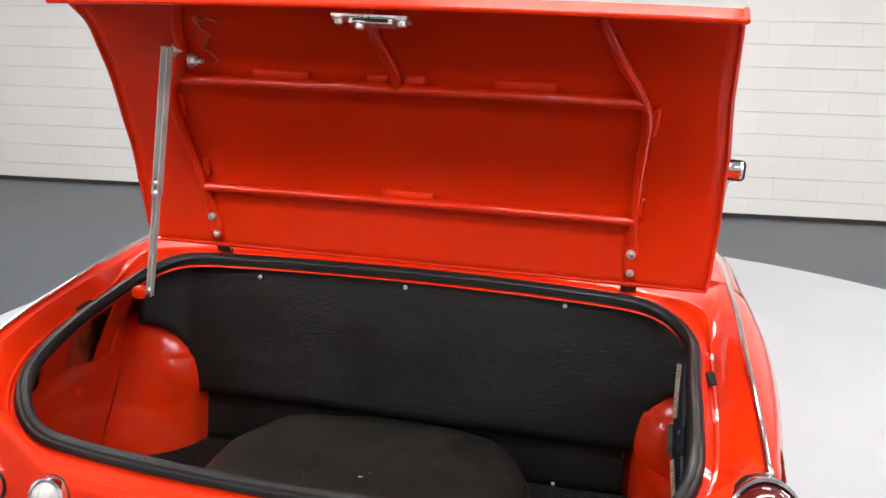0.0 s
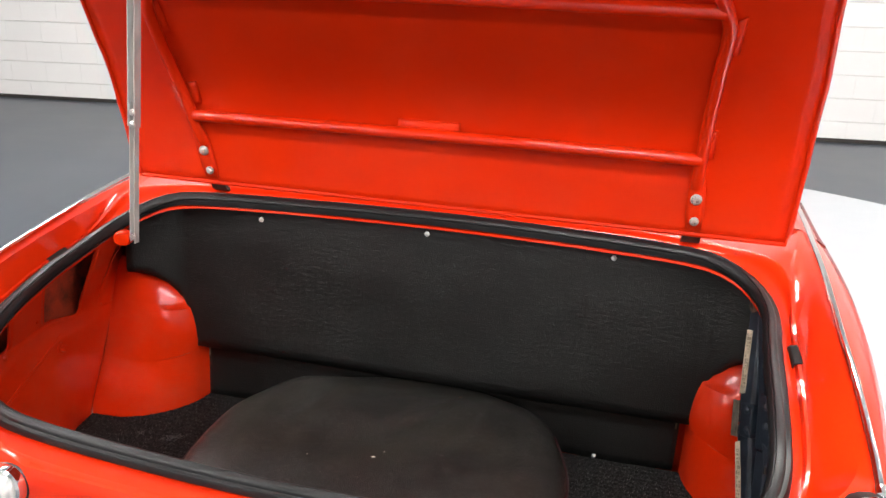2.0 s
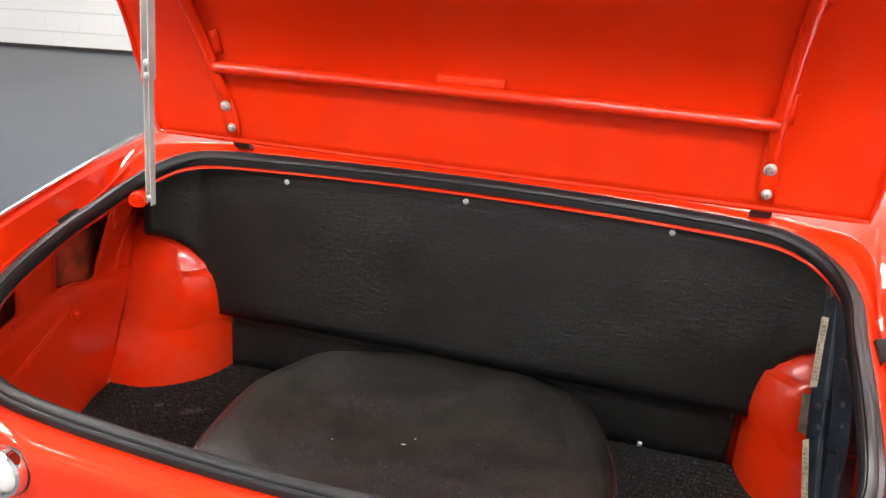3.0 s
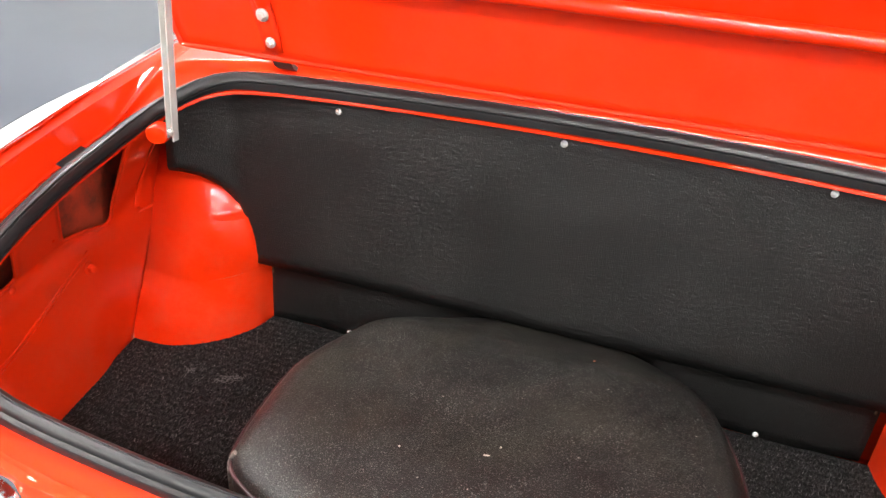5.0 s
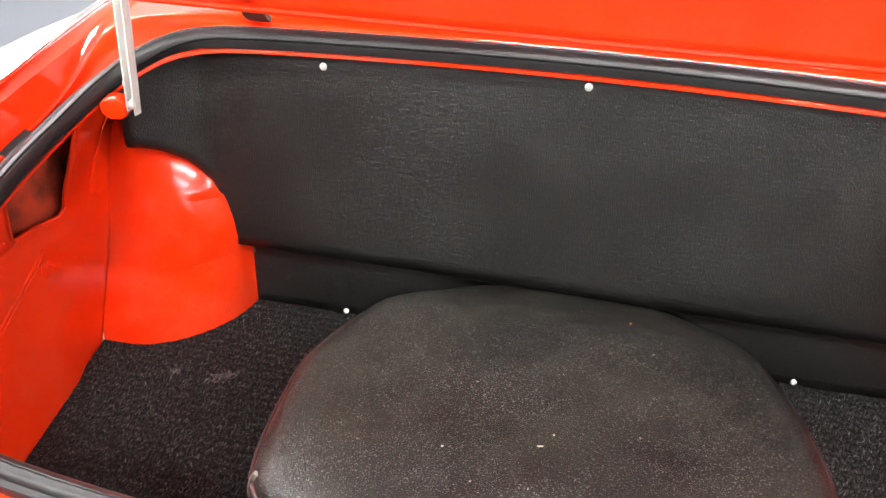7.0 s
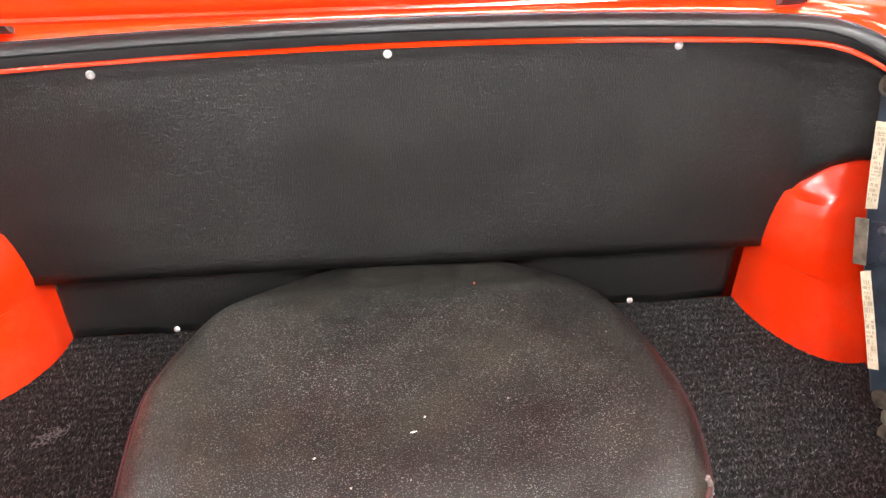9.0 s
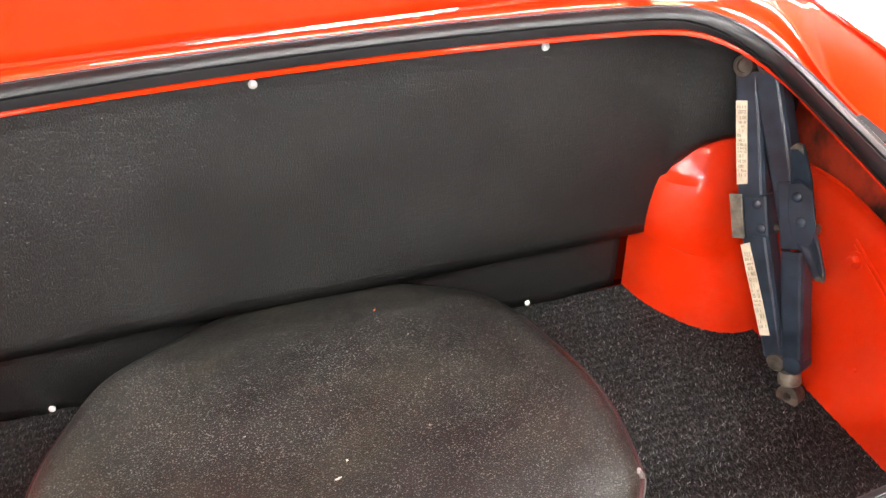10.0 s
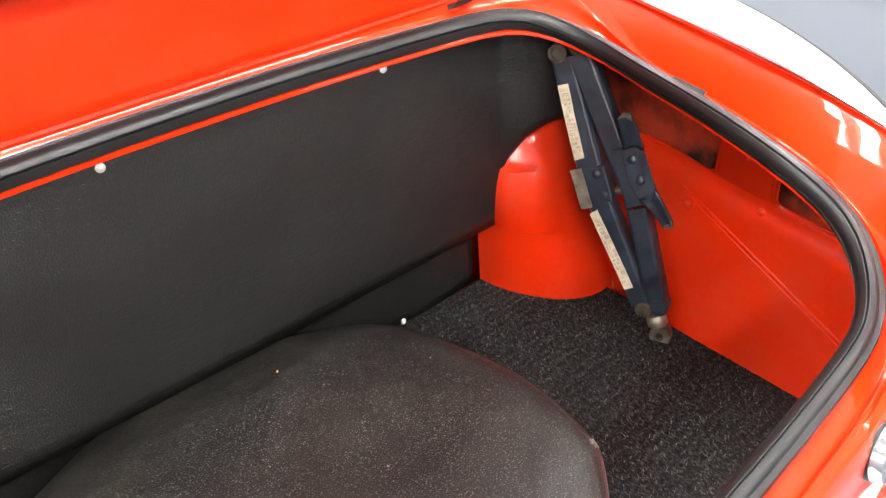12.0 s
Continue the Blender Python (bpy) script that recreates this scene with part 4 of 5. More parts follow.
def lid_point(x, a, lift=0.0):
    """A place on the lid's inner skin, lifted towards the boot."""
    i = min(range(len(prof)), key=lambda k: abs(prof[k].x - a))
    p, q = prof[max(i - 1, 0)], prof[min(i + 1, len(prof) - 1)]
    d = Vector((0, q.y - p.y, q.z - p.z)).normalized()
    n = Vector((0, -d.z, d.y))
    b, t = prof[i], 0
    for j in range(len(prof) - 1):
        if prof[j].x <= a <= prof[j + 1].x:
            t = (a - prof[j].x) / max(1e-6, prof[j + 1].x - prof[j].x)
            b = prof[j].lerp(prof[j + 1], t)
            break
    crown = -0.006 * (1 - (x / 0.54) ** 2) * (0 if a < 0.02 else 1) * min(1, a / 0.12)
    return Vector((C + x, b.y, b.z + 0.011 * x * a / 0.6)) + n * (lift + crown)


rows = []
for p in prof:
    rows.append([lid_point(lid_half(p.x, i) * (i / 24), p.x) for i in range(-24, 25)])
skin = part("lid_skin", grid(rows), RED_LID, lid, "gloss red lid skin seen from beneath", thick=0.0025)
# folded edge all round
edge_path = [lid_point(-lid_half(p.x, -1), p.x) for p in prof][::-1] + [lid_point(lid_half(0) * (i / 24), 0.0) for i in range(-23, 24)] + [lid_point(lid_half(p.x), p.x) for p in prof]
part("folded_edge", sweep(edge_path, ring(0.0042, 8)), RED, skin)
part("folded_edge", sweep([lid_point(lid_half(0.6) * (i / 24), 0.60) for i in range(-24, 25)], ring(0.004, 8)), RED_LID, skin)

TUBE = 0.0095
L = TUBE + 0.004
row1, row2 = 0.117, 0.361
part("frame_tube", tube([lid_point(-0.408 + 0.819 * k / 12, row1, L + 0.004) for k in range(13)], TUBE), RED, lid)
part("frame_tube", tube([lid_point(-0.385 + 0.785 * k / 12, row2, L + 0.004) for k in range(13)], TUBE), RED, lid)
part("frame_tube", tube(smooth_path([lid_point(-0.404, 0.066, 0.003), lid_point(-0.411, 0.100, L), lid_point(-0.419, 0.15, L), lid_point(-0.426, 0.21, L), lid_point(-0.427, 0.27, L), lid_point(-0.421, 0.325, L), lid_point(-0.404, 0.352, L + 0.001), lid_point(-0.384, 0.378, L + 0.003), lid_point(-0.362, 0.43, L + 0.006), lid_point(-0.350, 0.475, L + 0.010), lid_point(-0.344, 0.497, 0.010)], 5), TUBE), RED_LID, lid)
part("frame_tube", tube(smooth_path([lid_point(0.412, 0.070, 0.002), lid_point(0.411, 0.105, L), lid_point(0.411, 0.18, L), lid_point(0.411, 0.26, L), lid_point(0.411, 0.325, L), lid_point(0.405, 0.352, L + 0.001), lid_point(0.390, 0.385, L + 0.003), lid_point(0.365, 0.43, L + 0.006), lid_point(0.341, 0.47, L + 0.009), lid_point(0.325, 0.497, 0.010)], 5), TUBE), RED, lid)
part("frame_tube", tube(smooth_path([lid_point(0.0, row2, L + 0.003), lid_point(-0.001, 0.395, L + 0.004), lid_point(-0.008, 0.43, L + 0.008), lid_point(-0.018, 0.465, L + 0.016), lid_point(-0.026, 0.50, 0.014)], 5), TUBE), RED, lid)
for x0, x1, a in ((-0.255, -0.155, row2 + 0.010), (-0.053, -0.012, row2 + 0.010), (0.008, 0.048, row2 + 0.010), (0.157, 0.262, row2 + 0.010), (-0.055, 0.045, row1 + 0.010)):
    bm = grid([[lid_point(x0 + (x1 - x0) * k / 4, a + d, 0.002 + lift) for k in range(5)] for d, lift in ((-0.010, 0.009), (0.0, 0.007), (0.005, 0.003), (0.007, 0.0))])
    part("weld_tab", bm, RED_LID, lid, thick=0.003)
for x, a0, a1, s in ((-0.425, 0.27, 0.325, 1), (-0.414, 0.135, 0.175, 1), (0.414, 0.29, 0.345, 1), (0.412, 0.115, 0.16, 1)):
    bm = grid([[lid_point(x + s * w, a0 + (a1 - a0) * k / 4, 0.002 + lift) for k in range(5)] for w, lift in ((0.004, 0.008), (0.012, 0.005), (0.016, 0.001))])
    part("weld_tab", bm, RED_LID, lid, thick=0.003)
# hinge plates with bolts
for s, hx, tip in ((-1, -0.391, -0.022), (1, 0.418, -0.006)):
    rows = []
    for a, w in ((0.010, 0.011), (0.03, 0.0135), (0.06, 0.0135), (0.085, 0.011), (0.105, 0.008)):
        rows.append([lid_point(hx + tip * a / 0.09 + w * u, a, 0.005) for u in (-1, -0.4, 0.4, 1)])
    hinge = part("hinge_plate", grid(rows), RED_LID, lid, "red painted hinge plate", thick=0.004)
    for a, r in ((0.022, 0.0044), (0.055, 0.0054)):
        p = lid_point(hx + tip * a / 0.09, a, 0.008)
        bolt(p, lid_point(hx + tip * a / 0.09, a, 0.03) - p, r, hinge, ZINC)
    # a flat dark disc stands for the shade inside the hole
    p = lid_point(hx + tip, 0.084, 0.0075)
    part("hole_disc", lathe([(0.006, -0.001), (0.006, 0.0006)], 14, facing(p, lid_point(hx + tip, 0.084, 0.03) - p)), DARK, hinge)
    bm = sweep([(C + hx, 1.428, 0.906), (C + hx, 1.430, 0.898), (C + hx, 1.436, 0.890), (C + hx, 1.446, 0.884)], [(-0.014, -0.003), (0.014, -0.003), (0.014, 0.003), (-0.014, 0.003)], False, (0, 1, 0.2))
    part("hinge_arm", bm, DARK, hinge, "black hinge arm through the deck", smooth=False)

SEALANT = surface("shiny_pink_sealant", (0.62, 0.08, 0.05), (0.74, 0.16, 0.11), (0.15, 0.25), 60, 300, 0.1, 0.0004)
# an old bead of sealant wandering over the skin
pts = [lid_point(-0.322 + 0.008 * math.sin(k * 1.15) + 0.003 * math.sin(k * 2.9), 0.385 + 0.0085 * k, 0.0034) for k in range(12)]
part("sealant_bead", tube(smooth_path(pts, 4), 0.0018, 7), SEALANT, skin)
pts = [lid_point(-0.334 + 0.03 * k / 5 + 0.003 * math.sin(k * 2.1), 0.470 + 0.003 * math.sin(k * 1.7), 0.0034) for k in range(9)]
part("sealant_bead", tube(smooth_path(pts, 4), 0.0016, 7), SEALANT, skin)

# latch on the lip
lm = Matrix.Translation((C - 0.006, 1.125, 1.328)) @ pose(0, 0, 0, -8, 0, 2)
latch = part("lid_latch", box(-0.056, 0.056, -0.030, 0.012, -0.0035, 0.0, None, lm), ZINC, lid, "zinc plated latch with bolts", smooth=False)
part("latch_body", box(-0.030, 0.034, -0.024, 0.006, -0.011, -0.0036, None, lm), ZINC, latch, smooth=False)
part("latch_bar", box(-0.024, 0.028, -0.0265, -0.0245, -0.009, -0.005, None, lm), DARK, latch, smooth=False)
for x, y in ((-0.046, -0.02), (-0.012, -0.028), (0.048, -0.02)):
    bolt(lm @ Vector((x, y, -0.0036 if abs(x) > 0.03 else -0.011)), (lm.to_3x3() @ Vector((0, 0, -1))), 0.0068, latch)

# the lid stay: two sliding steel channels
top, bottom = Vector((-0.398, 1.210, 1.276)), Vector((-0.499, 1.312, 0.812))
CHAN = [(-0.0076, -0.006), (0.0076, -0.006), (0.0076, 0.006), (0.0058, 0.006), (0.0058, -0.004), (-0.0058, -0.004), (-0.0058, 0.006), (-0.0076, 0.006)]
CHAN_IN = [(a * 0.78, b * 0.75) for a, b in CHAN]
knee = bottom.lerp(top, 0.44)
stay = part("lid_stay", sweep([knee, top], [(-a, -b) for a, b in CHAN], False, (0.25, 1, 0)), STRUT, lid, "two-part sliding steel lid stay", smooth=False)
part("lower_channel", sweep([bottom, bottom.lerp(top, 0.52)], [(-a, -b) for a, b in CHAN_IN], False, (0.25, 1, 0)), STRUT, stay, smooth=False)
for k in (0.45, 0.49):
    p = bottom.lerp(top, k)
    screw(p + Vector((0.002, -0.006, 0)), (-0.2, -1, 0), 0.0045, stay, "rivet")
screw(bottom + Vector((0.004, -0.006, 0.012)), (-0.2, -1, 0), 0.0045, stay, "rivet")
bolt(top + Vector((0.012, -0.002, -0.004)), (1, 0.05, 0), 0.007, stay, None, 0.006)
p = lid_point(-0.366, 0.405, L + 0.006)
bolt(p + Vector((0.012, 0, 0)), (1, 0, 0), 0.008, stay, None, 0.012)

# ---- spare wheel under its cover ----
OUT = [(-0.010, 1.473), (0.085, 1.466), (0.156, 1.434), (0.191, 1.404), (0.218, 1.358), (0.241, 1.296), (0.257, 1.235), (0.262, 1.185), (0.259, 1.140), (0.252, 1.098), (0.248, 1.085), (0.229, 1.060), (0.19, 1.025), (0.10, 0.985), (-0.02, 0.972), (-0.13, 0.985), (-0.205, 1.015), (-0.262, 1.043), (-0.282, 1.066), (-0.288, 1.085), (-0.2935, 1.12), (-0.296, 1.18), (-0.292, 1.25), (-0.263, 1.325), (-0.226, 1.384), (-0.178, 1.428), (-0.100, 1.463)]


def cover_outline(n):
    p = [Vector((x, y, 0)) for x, y in OUT]
    k = len(p)
    out = []
    for i in range(k):
        a, b, c, d = p[i - 1], p[i], p[(i + 1) % k], p[(i + 2) % k]
        for j in range(n):
            t = j / n
            out.append(0.5 * (2 * b + (c - a) * t + (2 * a - 5 * b + 4 * c - d) * t * t + (3 * b - a - 3 * c + d) * t ** 3))
    return out


ol = cover_outline(6)
mid = Vector((-0.015, 1.20, 0))


CREASES = [(0.12, 1.43, -0.06, 1.22, 0.0022), (0.13, 1.42, 0.10, 1.16, 0.0018), (0.10, 1.41, -0.16, 1.33, -0.0012), (0.15, 1.40, 0.21, 1.15, -0.0014), (-0.12, 1.38, -0.20, 1.15, 0.0012)]


def cover_ring(f, z, wrinkle=0.0):
    out = []
    for i, p in enumerate(ol):
        q = mid + (p - mid) * f
        w = noise.noise(Vector((q.x * 9, q.y * 9, 3.1))) * 0.004 + noise.noise(Vector((q.x * 26, q.y * 26, 7.7))) * 0.0012
        # soft creases fan out from the rear edge
        for ax, ay, bx, by, h in CREASES:
            d = Vector((bx - ax, by - ay)).normalized()
            u, v = (q.x - ax) * d.x + (q.y - ay) * d.y, (q.y - ay) * d.x - (q.x - ax) * d.y
            ln = math.hypot(bx - ax, by - ay)
            if 0 < u < ln:
                w += h * math.exp(-(v / (0.007 + 0.05 * u)) ** 2) * math.sin(math.pi * u / ln)
        # the rear tucks in under the lining board
        dip = min(1.0, max(0.0, (q.y - 1.345) / 0.10))
        dip = 0.021 * dip * dip * (3 - 2 * dip) * min(1.0, max(0.0, (z - 0.545) / 0.03))
        out.append((q.x, q.y, z + w * wrinkle * (1 - 0.6 * dip / 0.021) - dip))
    return out


rows = [cover_ring(f, z, w) for f, z, w in ((0.985, 0.452, 0), (0.998, 0.49, 0.3), (1.004, 0.53, 0.4), (1.005, 0.552, 0.4), (1.001, 0.563, 0.5), (0.990, 0.5705, 0.7), (0.970, 0.5765, 0.9), (0.935, 0.5820, 1.1), (0.88, 0.5860, 1.3), (0.80, 0.5875, 1.4), *[(0.78 - 0.02 * i, 0.5873 - 0.0098 * (i / 38) ** 0.8, 1.5) for i in range(38)], (0.01, 0.5775, 1.4))]
bm = grid(rows, closed_u=True)
bm.faces.new([v for v in bm.verts][-len(ol):])
cover = new("spare_wheel_cover")
cover.matrix_basis = CAR
tagged(cover, "worn black leathercloth spare wheel cover on the carpet", "wheel cover")
part("cover_cloth", bm, LEATHER, cover)
part("piping", sweep([q for q in cover_ring(1.003, 0.5635, 0.5) if q[1] < 1.33], ring(0.0026, 8)), PIPING, cover, "dark red piped seam round the edge")

SEAM_PALE = surface("scuffed_pale_welt", (0.05, 0.042, 0.04), (0.22, 0.20, 0.18), (0.4, 0.6), 160, 500, 0.3, 0.0005)
for i in (10 * 6, 18 * 6):
    out_ = (ol[i] - mid).normalized()
    pts = [mid + (ol[i] - mid) * f + Vector((0, 0, z)) for f, z in ((0.985, 0.5735), (1.003, 0.563), (1.010, 0.550), (1.010, 0.525), (1.006, 0.495), (0.998, 0.458))]
    part("corner_welt", tube(smooth_path(pts, 4), 0.0032, 8), SEAM_PALE, cover, "scuffed pale welt down the corner of the cover")
part("stud", lathe([(0.0035, -0.004), (0.0035, 0.008), (0.0045, 0.0085), (0.0045, 0.0115), (0.003, 0.0125), (0.0005, 0.013)], 14, facing((0.262, 1.112, 0.508), (1, 0.1, 0.05))), CHROME, cover, "small chrome stud on the side of the cover")

# crumbs lying on the cover
CRUMB = surface("pale_grit", (0.38, 0.36, 0.31), (0.52, 0.49, 0.43), (0.6, 0.8), 200, 600, 0.3, 0.0003)
ORANGE_CRUMB = surface("orange_grit", (0.40, 0.10, 0.04), (0.55, 0.17, 0.07), (0.6, 0.8), 200, 600, 0.3, 0.0003)


def crumb(x, y, z, length, width, turned, material, label):
    bm = bmesh.new()
    bmesh.ops.create_icosphere(bm, subdivisions=1, radius=1.0)
    for v in bm.verts:
        v.co *= random.uniform(0.75, 1.15)
    bm.transform(Matrix.Diagonal((length, width, 0.0009, 1)))
    ob = part("crumb", bm, material, m=CAR @ pose(x, y, z, 0, 0, turned))
    return tagged(ob, label, "crumb", "crumbs on the cover")


crumb(0.0655, 1.3773, 0.5825, 0.0030, 0.0014, 60, ORANGE_CRUMB, "tiny orange crumb on the black cover")
crumb(-0.0199, 1.1568, 0.5835, 0.0042, 0.0011, 15, CRUMB, "tiny pale crumb on the black cover")
crumb(-0.0080, 1.1740, 0.5840, 0.0018, 0.0013, 70, CRUMB, "tiny pale crumb on the black cover")
crumb(-0.1130, 1.1330, 0.5850, 0.0017, 0.0012, 30, CRUMB, "tiny pale crumb on the black cover")

# ---- jack ----
jack = new("scissor_jack")
jack.matrix_basis = CAR
tagged(jack, "worn blue-black scissor jack with paper labels, leaning upright", "jack")
J_TOP, J_LOW = Vector((0.5225, 1.376, 0.820)), Vector((0.529, 1.216, 0.447))
jz = (J_TOP - J_LOW).normalized()
jn = Vector((-0.90, -0.44, 0.0))
jn = (jn - jz * jn.dot(jz)).normalized()
jx = jn.cross(jz).normalized() * -1
JM = Matrix((( -jx.x, jn.x, jz.x, J_LOW.x), (-jx.y, jn.y, jz.y, J_LOW.y), (-jx.z, jn.z, jz.z, J_LOW.z), (0, 0, 0, 1)))
LEN = (J_TOP - J_LOW).length


def across(x, z, w0, w1, x2, z2, depth=0.011, flange=0.004):
    """A folded channel arm between two stations: half widths w0, w1."""
    rows = []
    for t in (0.0, 0.33, 0.66, 1.0):
        cx, cz, w = x + (x2 - x) * t, z + (z2 - z) * t, w0 + (w1 - w0) * t
        rows.append([(cx - w, -depth, cz), (cx - w, depth - flange, cz), (cx - w + 0.002, depth - 0.001, cz), (cx - w + flange, depth, cz), (cx + w - flange, depth, cz), (cx + w - 0.002, depth - 0.001, cz), (cx + w, depth - flange, cz), (cx + w, -depth, cz)])
    return grid(rows)


def jack_part(name, bm, material=JACK, label="", thick=0.0, bevel=0.0, parent=None, smooth=False):
    bm.transform(Matrix.Diagonal((-1, 1, 1, 1)))
    return part(name, bm, material, parent or jack, label, smooth, None if parent else JM, thick, bevel)


# four arms: two hinged at the top, two at the foot
arm_a = jack_part("arm", across(-0.018, 0.225, 0.0165, 0.0135, -0.012, LEN - 0.012), thick=0.0025)
arm_b = jack_part("arm", across(0.028, 0.212, 0.0125, 0.015, 0.009, LEN - 0.012), thick=0.0025)
arm_c = jack_part("arm", across(-0.018, 0.220, 0.0160, 0.0125, -0.001, 0.055), thick=0.0025)
arm_d = jack_part("arm", across(0.028, 0.190, 0.0130, 0.012, 0.020, 0.050), thick=0.0025)
# the two cross blocks with their rivets
jack_part("cross_block", box(-0.026, 0.004, -0.013, 0.0145, 0.205, 0.255), bevel=0.003)
jack_part("cross_block", box(0.0165, 0.046, -0.013, 0.0155, 0.193, 0.272), bevel=0.003)
jack_part("spindle", lathe([(0.006, -0.04), (0.006, 0.055)], 14, facing((-0.002, -0.004, 0.214), (1, 0, 0))), RUST, "rusty threaded spindle", smooth=True)
jack_part("guide_plate", box(-0.0405, -0.0245, 0.0148, 0.0172, 0.203, 0.257), GREASY, "bare greasy steel plate", bevel=0.001)
for x, z in ((-0.008, 0.245), (-0.004, 0.216), (0.043, 0.256), (0.046, 0.228)):
    jack_part("rivet", lathe([(0.006, 0.0), (0.0058, 0.0015), (0.004, 0.003), (0.001, 0.0035)], 14, facing((x, 0.0146 if x < 0.015 else 0.0200, z), (0, 1, 0))), smooth=True)
# saddle: a plate on the cross block whose two ears flare out from it
body = [(0.034, 0.270), (0.049, 0.272), (0.060, 0.262), (0.0615, 0.217), (0.054, 0.200), (0.036, 0.206), (0.031, 0.235)]
jack_part("saddle", plate([(x, -z) for x, z in body], 0.003, Matrix(((1, 0, 0, 0), (0, 0, 1, 0.0175), (0, -1, 0, 0), (0, 0, 0, 1)))), bevel=0.0008)
for root, tip, bend in (([(0.036, 0.271), (0.047, 0.273), (0.0595, 0.264)], [(0.043, 0.312), (0.053, 0.318), (0.0625, 0.316)], 0.020), ([(0.0395, 0.2035), (0.0525, 0.2005), (0.0610, 0.2155)], [(0.062, 0.166), (0.0735, 0.166), (0.0765, 0.176)], 0.018)):
    rows = []
    for t in (0.0, 0.15, 0.4, 0.7, 0.9, 1.0):
        row = []
        for k in range(7):
            u = k / 6 * 2
            a, b = (root[0], root[1]) if u <= 1 else (root[1], root[2])
            c, d = (tip[0], tip[1]) if u <= 1 else (tip[1], tip[2])
            f = u if u <= 1 else u - 1
            x0, z0_, x1, z1_ = a[0] + (b[0] - a[0]) * f, a[1] + (b[1] - a[1]) * f, c[0] + (d[0] - c[0]) * f, c[1] + (d[1] - c[1]) * f
            row.append((x0 + (x1 - x0) * t, 0.019 + bend * t ** 1.3 * (0.55 + 0.45 * k / 6), z0_ + (z1_ - z0_) * t))
        rows.append(row)
    ear = jack_part("saddle_ear", grid(rows), thick=0.0028, smooth=True)
    pad_ = [(x + (rows[-1][3][0] - x) * 0.12, y + 0.0018, z + (rows[-1][3][2] - z) * 0.12) for x, y, z in rows[-1]]
    low_ = [(x + (rows[-1][3][0] - x) * 0.2, y + 0.0018, z + (rows[-1][3][2] - z) * 0.2) for x, y, z in rows[3]]
    jack_part("worn_edge", grid([pad_, low_]), GREASY, "ear of the saddle worn bare", thick=0.0008, smooth=True)
# top pivots and the foot with its eye
for x, r in ((-0.015, 0.0128), (0.012, 0.012)):
    jack_part("pivot", lathe([(r, -0.010), (r, 0.011), (r * 0.9, 0.013), (r * 0.6, 0.013), (r * 0.55, 0.010), (r * 0.1, 0.010)], 22, facing((x, 0, LEN - 0.004), (0, 1, 0))), RUST, "worn brown pivot", smooth=True)
for x, r in ((0.002, 0.012), (0.022, 0.0125)):
    jack_part("pivot", lathe([(r, -0.011), (r, 0.011), (r * 0.85, 0.0135), (r * 0.1, 0.0145)], 20, facing((x, 0, 0.050), (0, 1, 0))), RUST if x < 0.01 else JACK, smooth=True)
jack_part("collar", lathe([(0.0095, 0.018), (0.0135, 0.022), (0.0135, 0.031), (0.0105, 0.036)], 20, pose(0.012, 0, 0)), GREASY, "greasy steel collar", smooth=True)
eye = []
for h in (-0.009, 0.009):
    for r in (0.0052, 0.0135):
        eye.append([(0.012 + r * math.cos(2 * math.pi * i / 20), h, 0.006 + r * 1.1 * math.sin(2 * math.pi * i / 20)) for i in range(20)])
jack_part("eye", grid([eye[0], eye[1], eye[3], eye[2]], closed_u=True, closed_v=True), RUST, "steel eye for the crank")
# paper labels with unreadable print as bars
for arm, (x0, z0), (x1, z1), w in ((arm_a, (-0.0255, 0.267), (-0.0190, 0.364), 0.0070), (arm_c, (-0.0265, 0.197), (-0.0090, 0.083), 0.0064)):
    d = Vector((x1 - x0, 0, z1 - z0))
    ln, d = d.length, d.normalized()
    side_ = Vector((d.z, 0, -d.x))
    fr = Matrix(((-side_.x, -d.x, 0, -x0), (0, 0, 1, 0.0127), (side_.z, d.z, 0, z0), (0, 0, 0, 1)))
    lab = part("paper_label", plate([(-w, 0.0), (-w * 0.9, ln * 0.02), (-w, ln * 0.5), (-w, ln), (w, ln), (w * 0.94, ln * 0.6), (w, ln * 0.3), (w, 0.002)], 0.0006, fr), PAPER, arm, "yellowed paper label with small print", False)
    k = 0.1
    while k < 0.92:
        run = random.uniform(0.02, 0.05)
        for c in (-0.7, -0.48, -0.26, -0.04, 0.18, 0.4, 0.62):
            if random.random() < 0.6:
                part("print_bar", plate([(w * c, ln * k), (w * c, ln * (k + run)), (w * (c + 0.07), ln * (k + run)), (w * (c + 0.07), ln * k)], 0.0003, fr @ Matrix.Translation((0, 0, 0.0006))), INK, lab, "", False)
        k += run + 0.02


# ---- block wall pieces ----
ROW_H, ROW_W = 0.2, 0.4
Z0 = 0.012 + 0.17


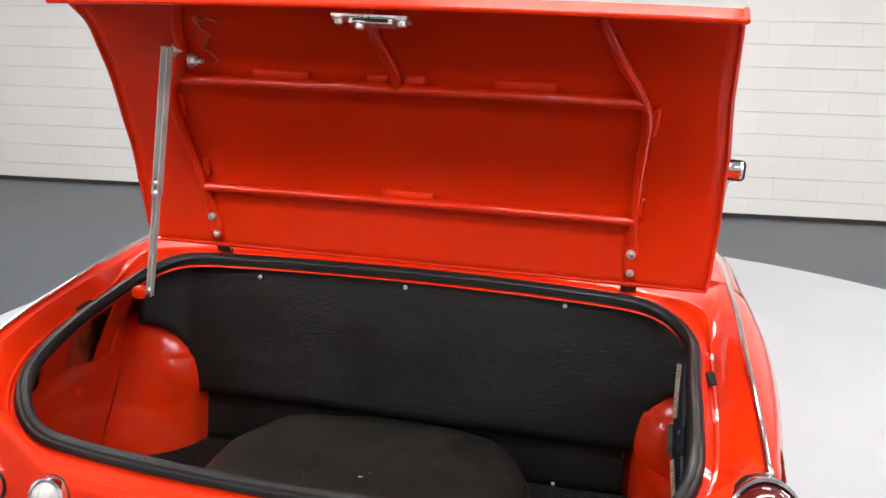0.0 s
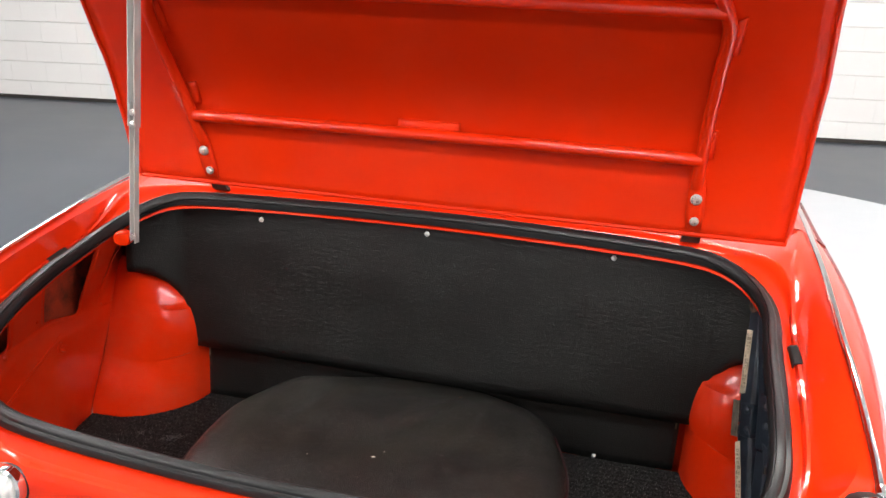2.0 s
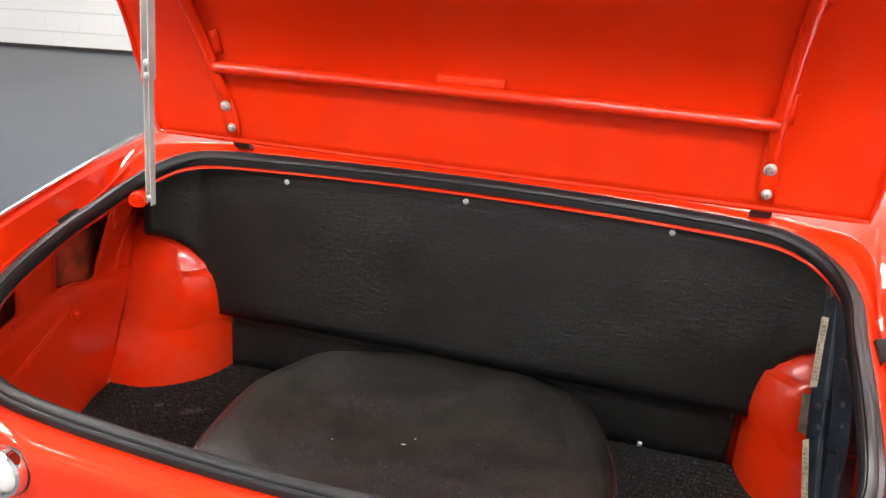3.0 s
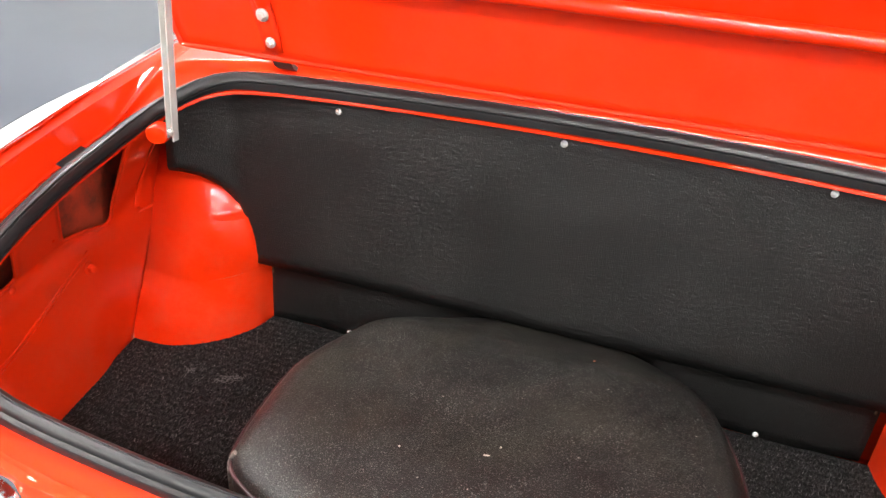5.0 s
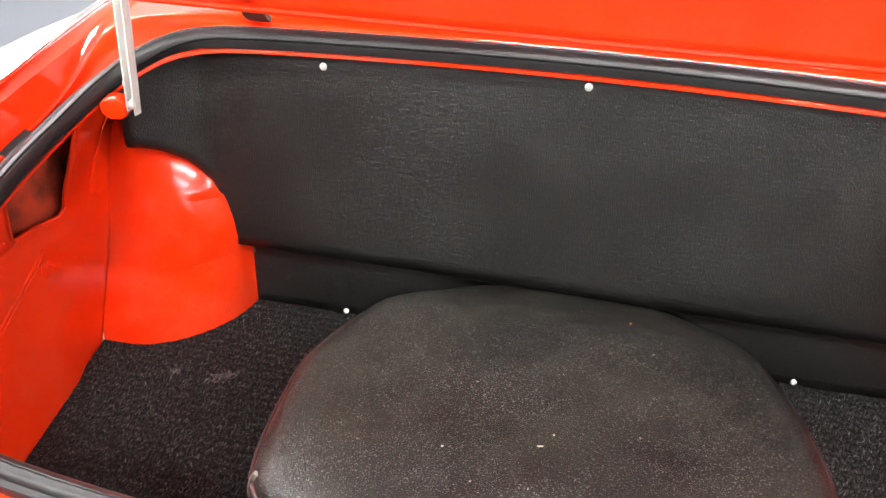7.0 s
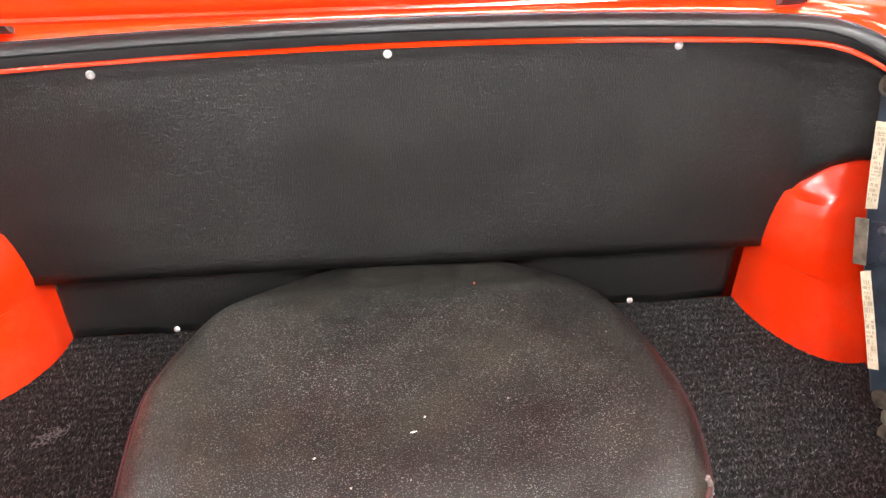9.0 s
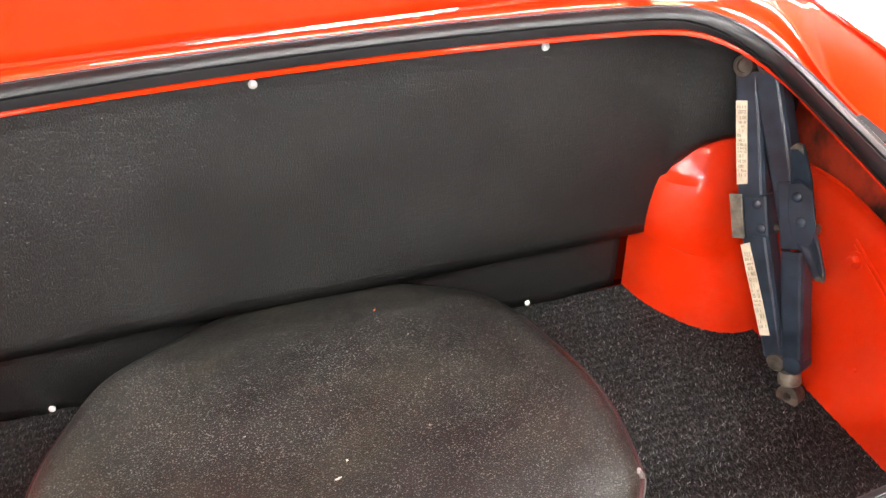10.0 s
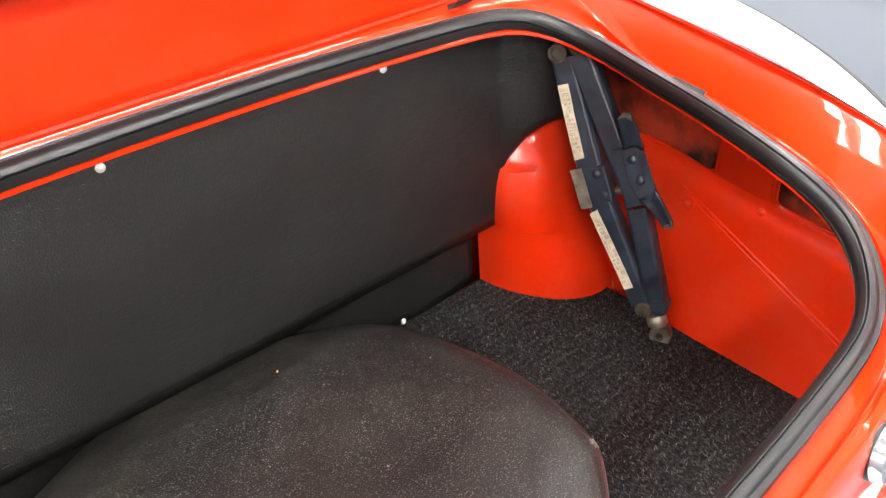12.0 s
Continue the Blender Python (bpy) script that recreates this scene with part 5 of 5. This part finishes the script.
def block_mesh(w, h):
    bm = bmesh.new()
    g, d, c, e = 0.0024, 0.006, 0.003, 0.0002
    back = [(-w / 2 + e, 0.0, -h / 2 + g), (w / 2 - e, 0.0, -h / 2 + g), (w / 2 - e, 0.0, h / 2 - g), (-w / 2 + e, 0.0, h / 2 - g)]
    front = [(-w / 2 + e + 0.0005, -d, -h / 2 + g + c), (w / 2 - e - 0.0005, -d, -h / 2 + g + c), (w / 2 - e - 0.0005, -d, h / 2 - g - c), (-w / 2 + e + 0.0005, -d, h / 2 - g - c)]
    b = [bm.verts.new(p) for p in back]
    f = [bm.verts.new(p) for p in front]
    bm.faces.new(f)
    for i in range(4):
        bm.faces.new((b[i], b[(i + 1) % 4], f[(i + 1) % 4], f[i]))
    bmesh.ops.recalc_face_normals(bm, faces=bm.faces)
    return bm


me = bpy.data.meshes.new("brick")
bm = block_mesh(ROW_W, ROW_H)
bm.to_mesh(me)
bm.free()
me.materials.append(BLOCK)
verts, faces = [], []
n_rows = int((HEIGHT - Z0) / ROW_H) + 2
for r in range(n_rows):
    z0, z1 = max(0.0125, Z0 + ROW_H * (r - 1)), min(HEIGHT - 0.001, Z0 + ROW_H * r)
    if z1 - z0 < 0.03:
        continue
    x = WALL_LEFT + (0.08 if r % 2 else 0.28) - ROW_W
    while x < WALL_RIGHT:
        a, b = max(x, WALL_LEFT), min(x + ROW_W, WALL_RIGHT)
        x += ROW_W
        if b - a < 0.02:
            continue
        m = pose((a + b) / 2, WALL_AT + 0.005, (z0 + z1) / 2)
        near = (-7.22 < a < -3.7 or 0.8 < a < 3.4) and r < 10
        if near and b - a > 0.39 and z1 - z0 > 0.19:
            o = new("brick", me)
            o.parent = wall_north
            o.matrix_basis = m
        else:
            piece = block_mesh(b - a, z1 - z0)
            k = len(verts)
            piece.verts.index_update()
            verts += [tuple(m @ v.co) for v in piece.verts]
            faces += [tuple(k + v.index for v in f.verts) for f in piece.faces]
            piece.free()
far = bpy.data.meshes.new("far_bricks")
far.from_pydata(verts, [], faces)
far.materials.append(BLOCK)
o = new("far_bricks", far)
o.parent = wall_north
tagged(o, kind="stuff")
